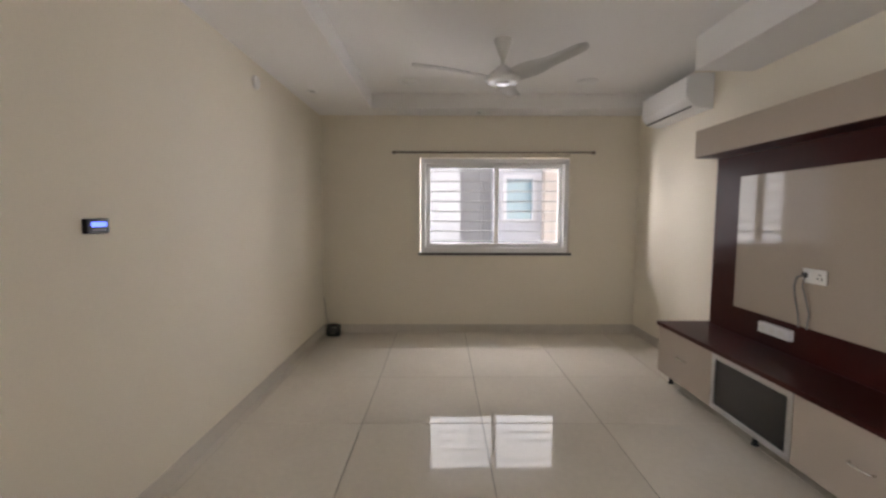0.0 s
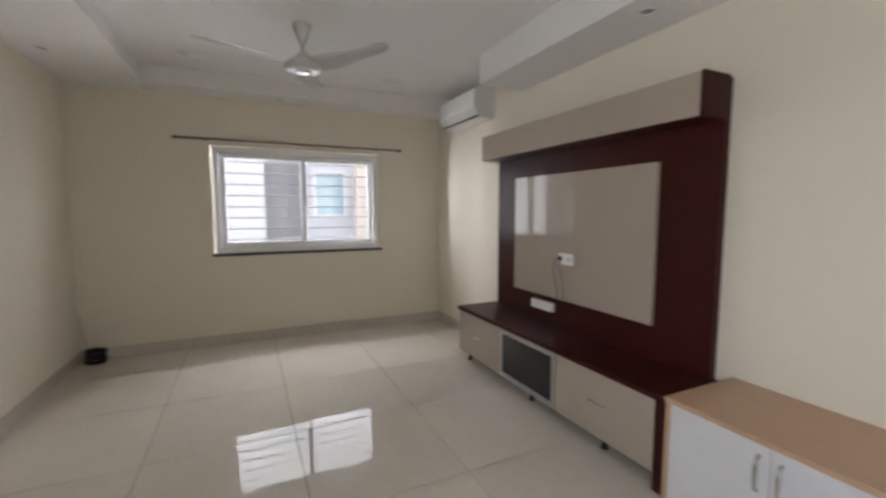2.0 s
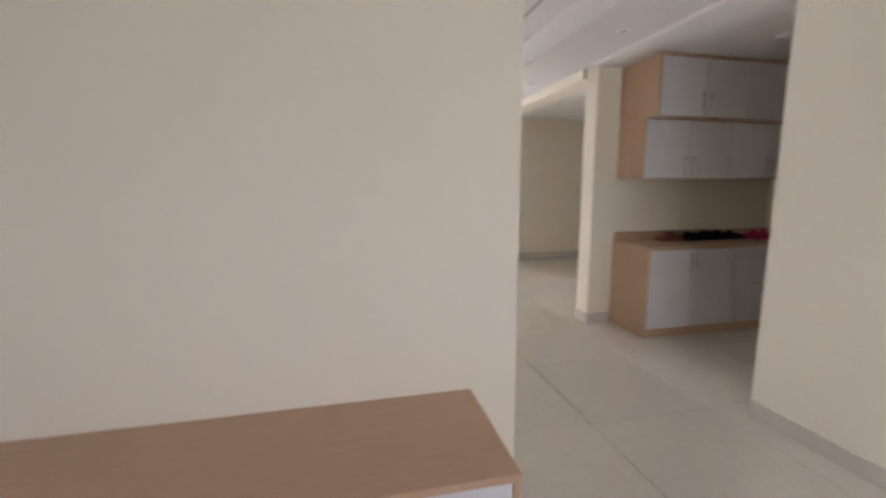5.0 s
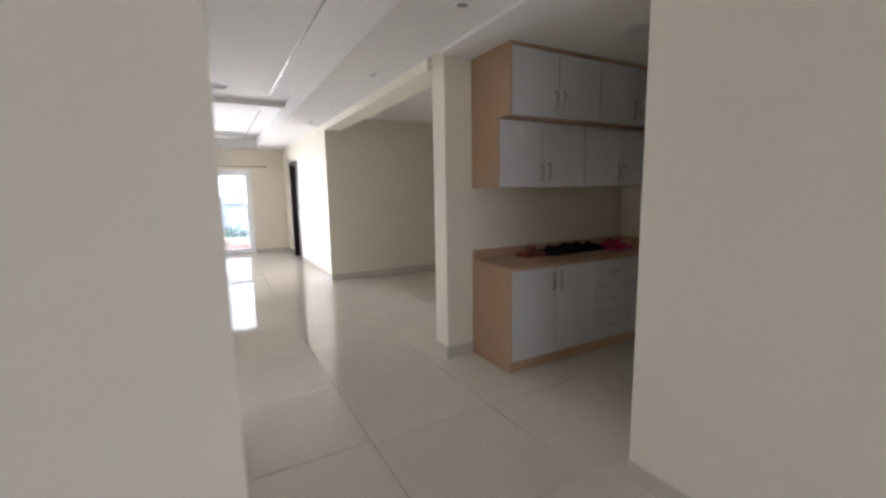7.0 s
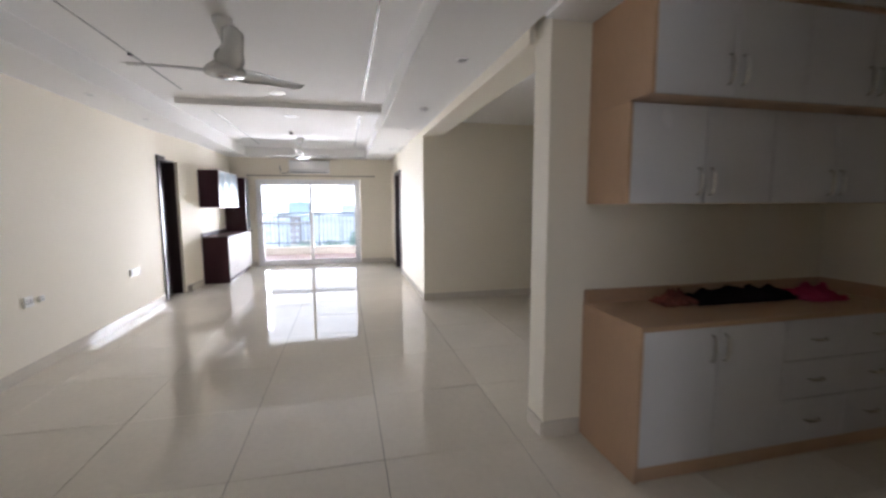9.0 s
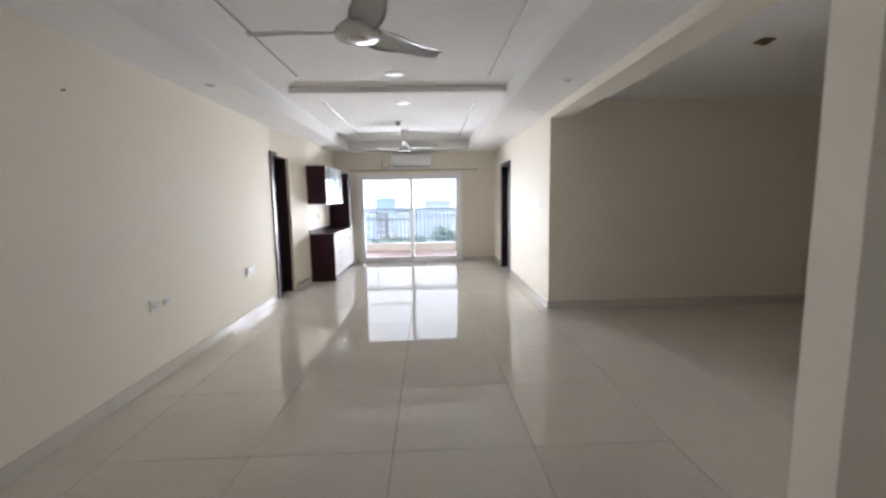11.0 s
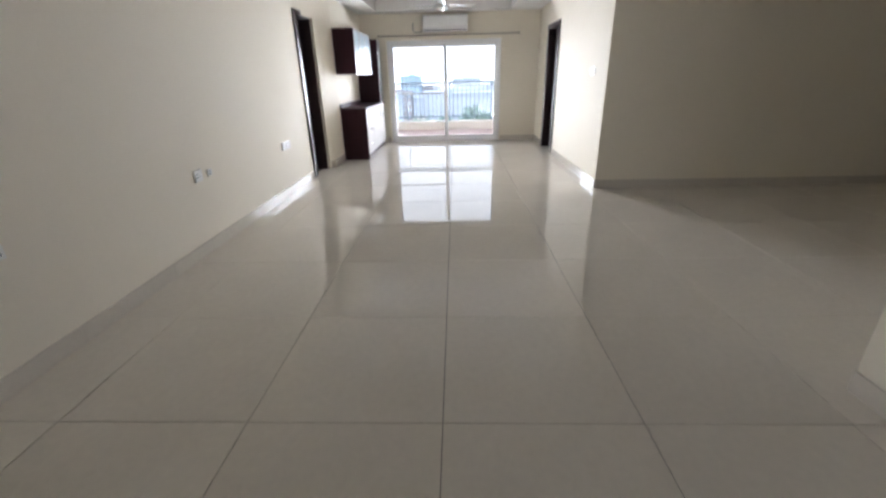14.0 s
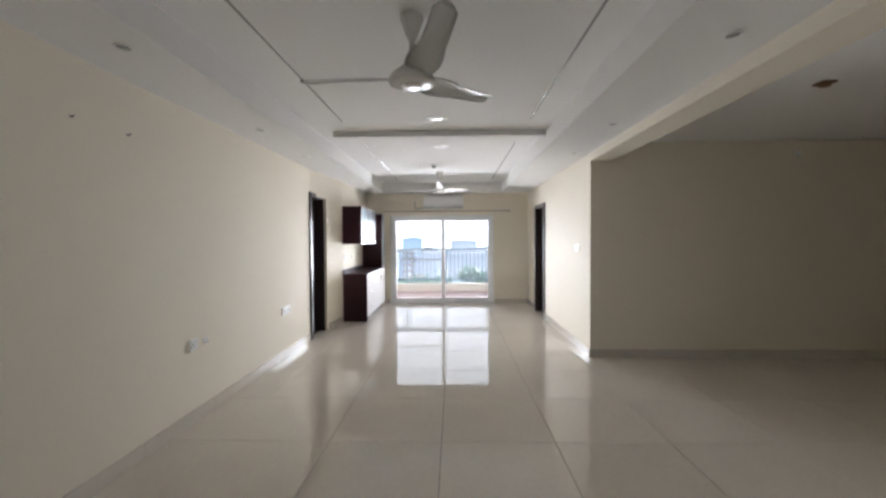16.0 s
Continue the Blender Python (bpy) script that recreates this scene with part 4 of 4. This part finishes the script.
def tree(x, y, h, seed):
    r = random.Random(seed)
    t = thing("tree", (x, y, -22), "leafy green tree among the houses", "tree", "trees below the balcony")
    trunk = tube([(x, y, -22), (x + r.uniform(-.2, .2), y + r.uniform(-.2, .2), -22 + h * 0.3), (x + r.uniform(-.4, .4), y, -22 + h * 0.6)], [h * 0.028, h * 0.02, h * 0.01], 7)
    for k in range(5):
        a = r.uniform(0, math.tau)
        z = h * r.uniform(0.28, 0.5)
        tube([(x, y, -22 + z), (x + math.cos(a) * h * 0.14, y + math.sin(a) * h * 0.14, -22 + z + h * 0.16), (x + math.cos(a) * h * 0.25, y + math.sin(a) * h * 0.25, -22 + z + h * 0.3)], [h * 0.012, h * 0.008, h * 0.003], 5, trunk)
    part("trunk", trunk, TRUNK, t)
    verts, faces = [], []
    for k in range(700):
        a, e, q = r.uniform(0, math.tau), r.uniform(-0.6, 1.0), r.uniform(0.45, 1.0)
        lump = 0.75 + 0.3 * noise.noise((math.cos(a) * 1.6 + seed, math.sin(a) * 1.6, e * 2))
        rr = h * 0.36 * q * lump
        c = Vector((x + math.cos(a) * rr * math.sqrt(1 - e * e * 0.8), y + math.sin(a) * rr * math.sqrt(1 - e * e * 0.8), -22 + h * 0.66 + e * h * 0.33 * q * lump))
        u = Vector((r.uniform(-1, 1), r.uniform(-1, 1), r.uniform(-1, 1))).normalized()
        v = u.orthogonal().normalized()
        s = h * r.uniform(0.018, 0.036)
        n = len(verts)
        verts += [c + u * s, c + v * s * 0.7, c - u * s, c - v * s * 0.7]
        faces.append((n, n + 1, n + 2, n + 3))
    me = bpy.data.meshes.new("crown")
    me.from_pydata([v - Vector((x, y, -22)) for v in verts], [], faces)
    me.materials.append(FOLIAGE)
    cr = new("crown", me)
    cr.parent = t


TRUNK = surface("bark", (0.12, 0.085, 0.06), 0.95, vary=0.3, small=20, bump=0.4)
for k, (x, y, h) in enumerate(((150, -6.1, 15.6), (146, -11.5, 14.0), (120, 4.5, 13.6), (124, 8.5, 14.2), (118, 13.0, 13.8))):
    tree(x, y, h, 60 + k)
for i in range(30):
    x = rng.uniform(70, 150)
    tree(x, rng.uniform(-0.30, 0.26) * x, rng.uniform(9.5, 14.0), 100 + i)

# ---- floor ----
JX = [-1.683, -0.883, -0.083, 0.717, 1.517, 2.335] + [3.155 + 0.8 * i for i in range(13)]
JY = [-0.749 + 0.8 * i for i in range(-8, 8)]
ROOMS = [(-0.94, -2.52, 2.80, 4.615), (2.80, -2.52, 12.67, 1.205), (3.04, -4.585, 4.757, -2.52), (4.955, -6.40, 8.455, -2.52), (4.70, -2.6, 5.0, -2.4)]
floor = structure("floor", boxes((-1.0, -6.5, -0.25, 12.67, 4.7, -0.0035)), GROUT, "polished cream floor of large square tiles", "floor")
ORIGIN[floor] = Vector((0, 0, 0))
SHARED = {}


def floor_tile(x0, y0, x1, y1):
    w, d = round(x1 - x0, 4), round(y1 - y0, 4)
    if (w, d) not in SHARED:
        bm = bmesh.new()
        e = 0.0003
        lo = [bm.verts.new((x, y, -0.012)) for x, y in ((0, 0), (w, 0), (w, d), (0, d))]
        mid = [bm.verts.new((x, y, -e)) for x, y in ((0, 0), (w, 0), (w, d), (0, d))]
        hi = [bm.verts.new((x, y, 0)) for x, y in ((e, e), (w - e, e), (w - e, d - e), (e, d - e))]
        bm.faces.new(hi)
        for a, b in ((lo, mid), (mid, hi)):
            for k in range(4):
                bm.faces.new((a[k], a[(k + 1) % 4], b[(k + 1) % 4], b[k]))
        me = bpy.data.meshes.new("floor_tile")
        bm.to_mesh(me)
        bm.free()
        me.materials.append(TILE)
        SHARED[(w, d)] = me
    ob = new("floor_tile", SHARED[(w, d)])
    ob.location = (x0, y0, 0)
    ob.parent = floor


for x0, x1 in zip(JX, JX[1:]):
    for y0, y1 in zip(JY, JY[1:]):
        hit = [r for r in ROOMS if x0 < r[2] and x1 > r[0] and y0 < r[3] and y1 > r[1]]
        if hit:
            cx0 = max(x0, min(r[0] for r in hit) - 0.06)
            cx1 = min(x1, max(r[2] for r in hit) + (0 if max(r[2] for r in hit) > 12 else 0.06))
            cy0 = max(y0, min(r[1] for r in hit) - 0.06)
            cy1 = min(y1, max(r[3] for r in hit) + 0.06)
            floor_tile(cx0 + 0.0018, cy0 + 0.0018, cx1 - 0.0018, cy1 - 0.0018)


# ---- skirting of tile strips ----
def skirting(a, b, normal, height=0.10, thick=0.011):
    """A run of skirting tiles from a to b, standing off the wall along normal."""
    ax, ay = a
    bx, by = b
    run = tagged(new("baseboard"), "cream polished tile skirting along the wall", "baseboard", "", "structure")
    run.location = (ax, ay, 0)
    ORIGIN[run] = Vector((ax, ay, 0))
    length = math.hypot(bx - ax, by - ay)
    count = max(1, round(length / 0.8))
    ux, uy = (bx - ax) / length, (by - ay) / length
    for i in range(count):
        s, e = length * i / count + 0.001, length * (i + 1) / count - 0.001
        p, q = (ax + ux * s, ay + uy * s), (ax + ux * e + normal[0] * thick, ay + uy * e + normal[1] * thick)
        part("skirting_tile", box(p[0], p[1], 0.001, q[0], q[1], height, bevel=0.002), SKIRT, run)


for run in (((-0.94, -2.52), (-0.94, 4.604), (1, 0)), ((-0.94, 4.615), (2.70, 4.615), (0, -1)), ((2.70, 3.26), (2.70, 4.604), (-1, 0)),
            ((2.70, -0.88), (2.70, -0.70), (-1, 0)), ((2.70, -0.88), (2.90, -0.88), (0, -1)), ((2.90, -0.88), (2.90, 1.194), (1, 0)),
            ((-0.929, -2.52), (3.04, -2.52), (0, 1)), ((3.04, -2.52), (3.04, -4.585), (1, 0)), ((3.052, -4.585), (4.24, -4.585), (0, 1)),
            ((2.912, 1.205), (DX0 - 0.06, 1.205), (0, -1)), ((DX1 + 0.06, 1.14), (10.58, 1.077), (0, -1)),
            ((8.455, PY), (EX0 - 0.055, PY), (0, 1)), ((EX1 + 0.055, PY), (12.639, PY), (0, 1)),
            ((12.65, PY), (12.65, BY0 - 0.01), (-1, 0)), ((12.65, BY1 + 0.01), (12.65, 0.64), (-1, 0)),
            ((8.455, -6.39), (8.455, PY), (-1, 0)), ((4.966, -6.40), (8.444, -6.40), (0, 1)), ((4.955, -6.40), (4.955, -2.50), (1, 0)),
            ((4.757, -2.50), (4.955, -2.50), (0, 1)), ((4.757, -2.742), (4.757, -2.50), (-1, 0))):
    skirting(*run)
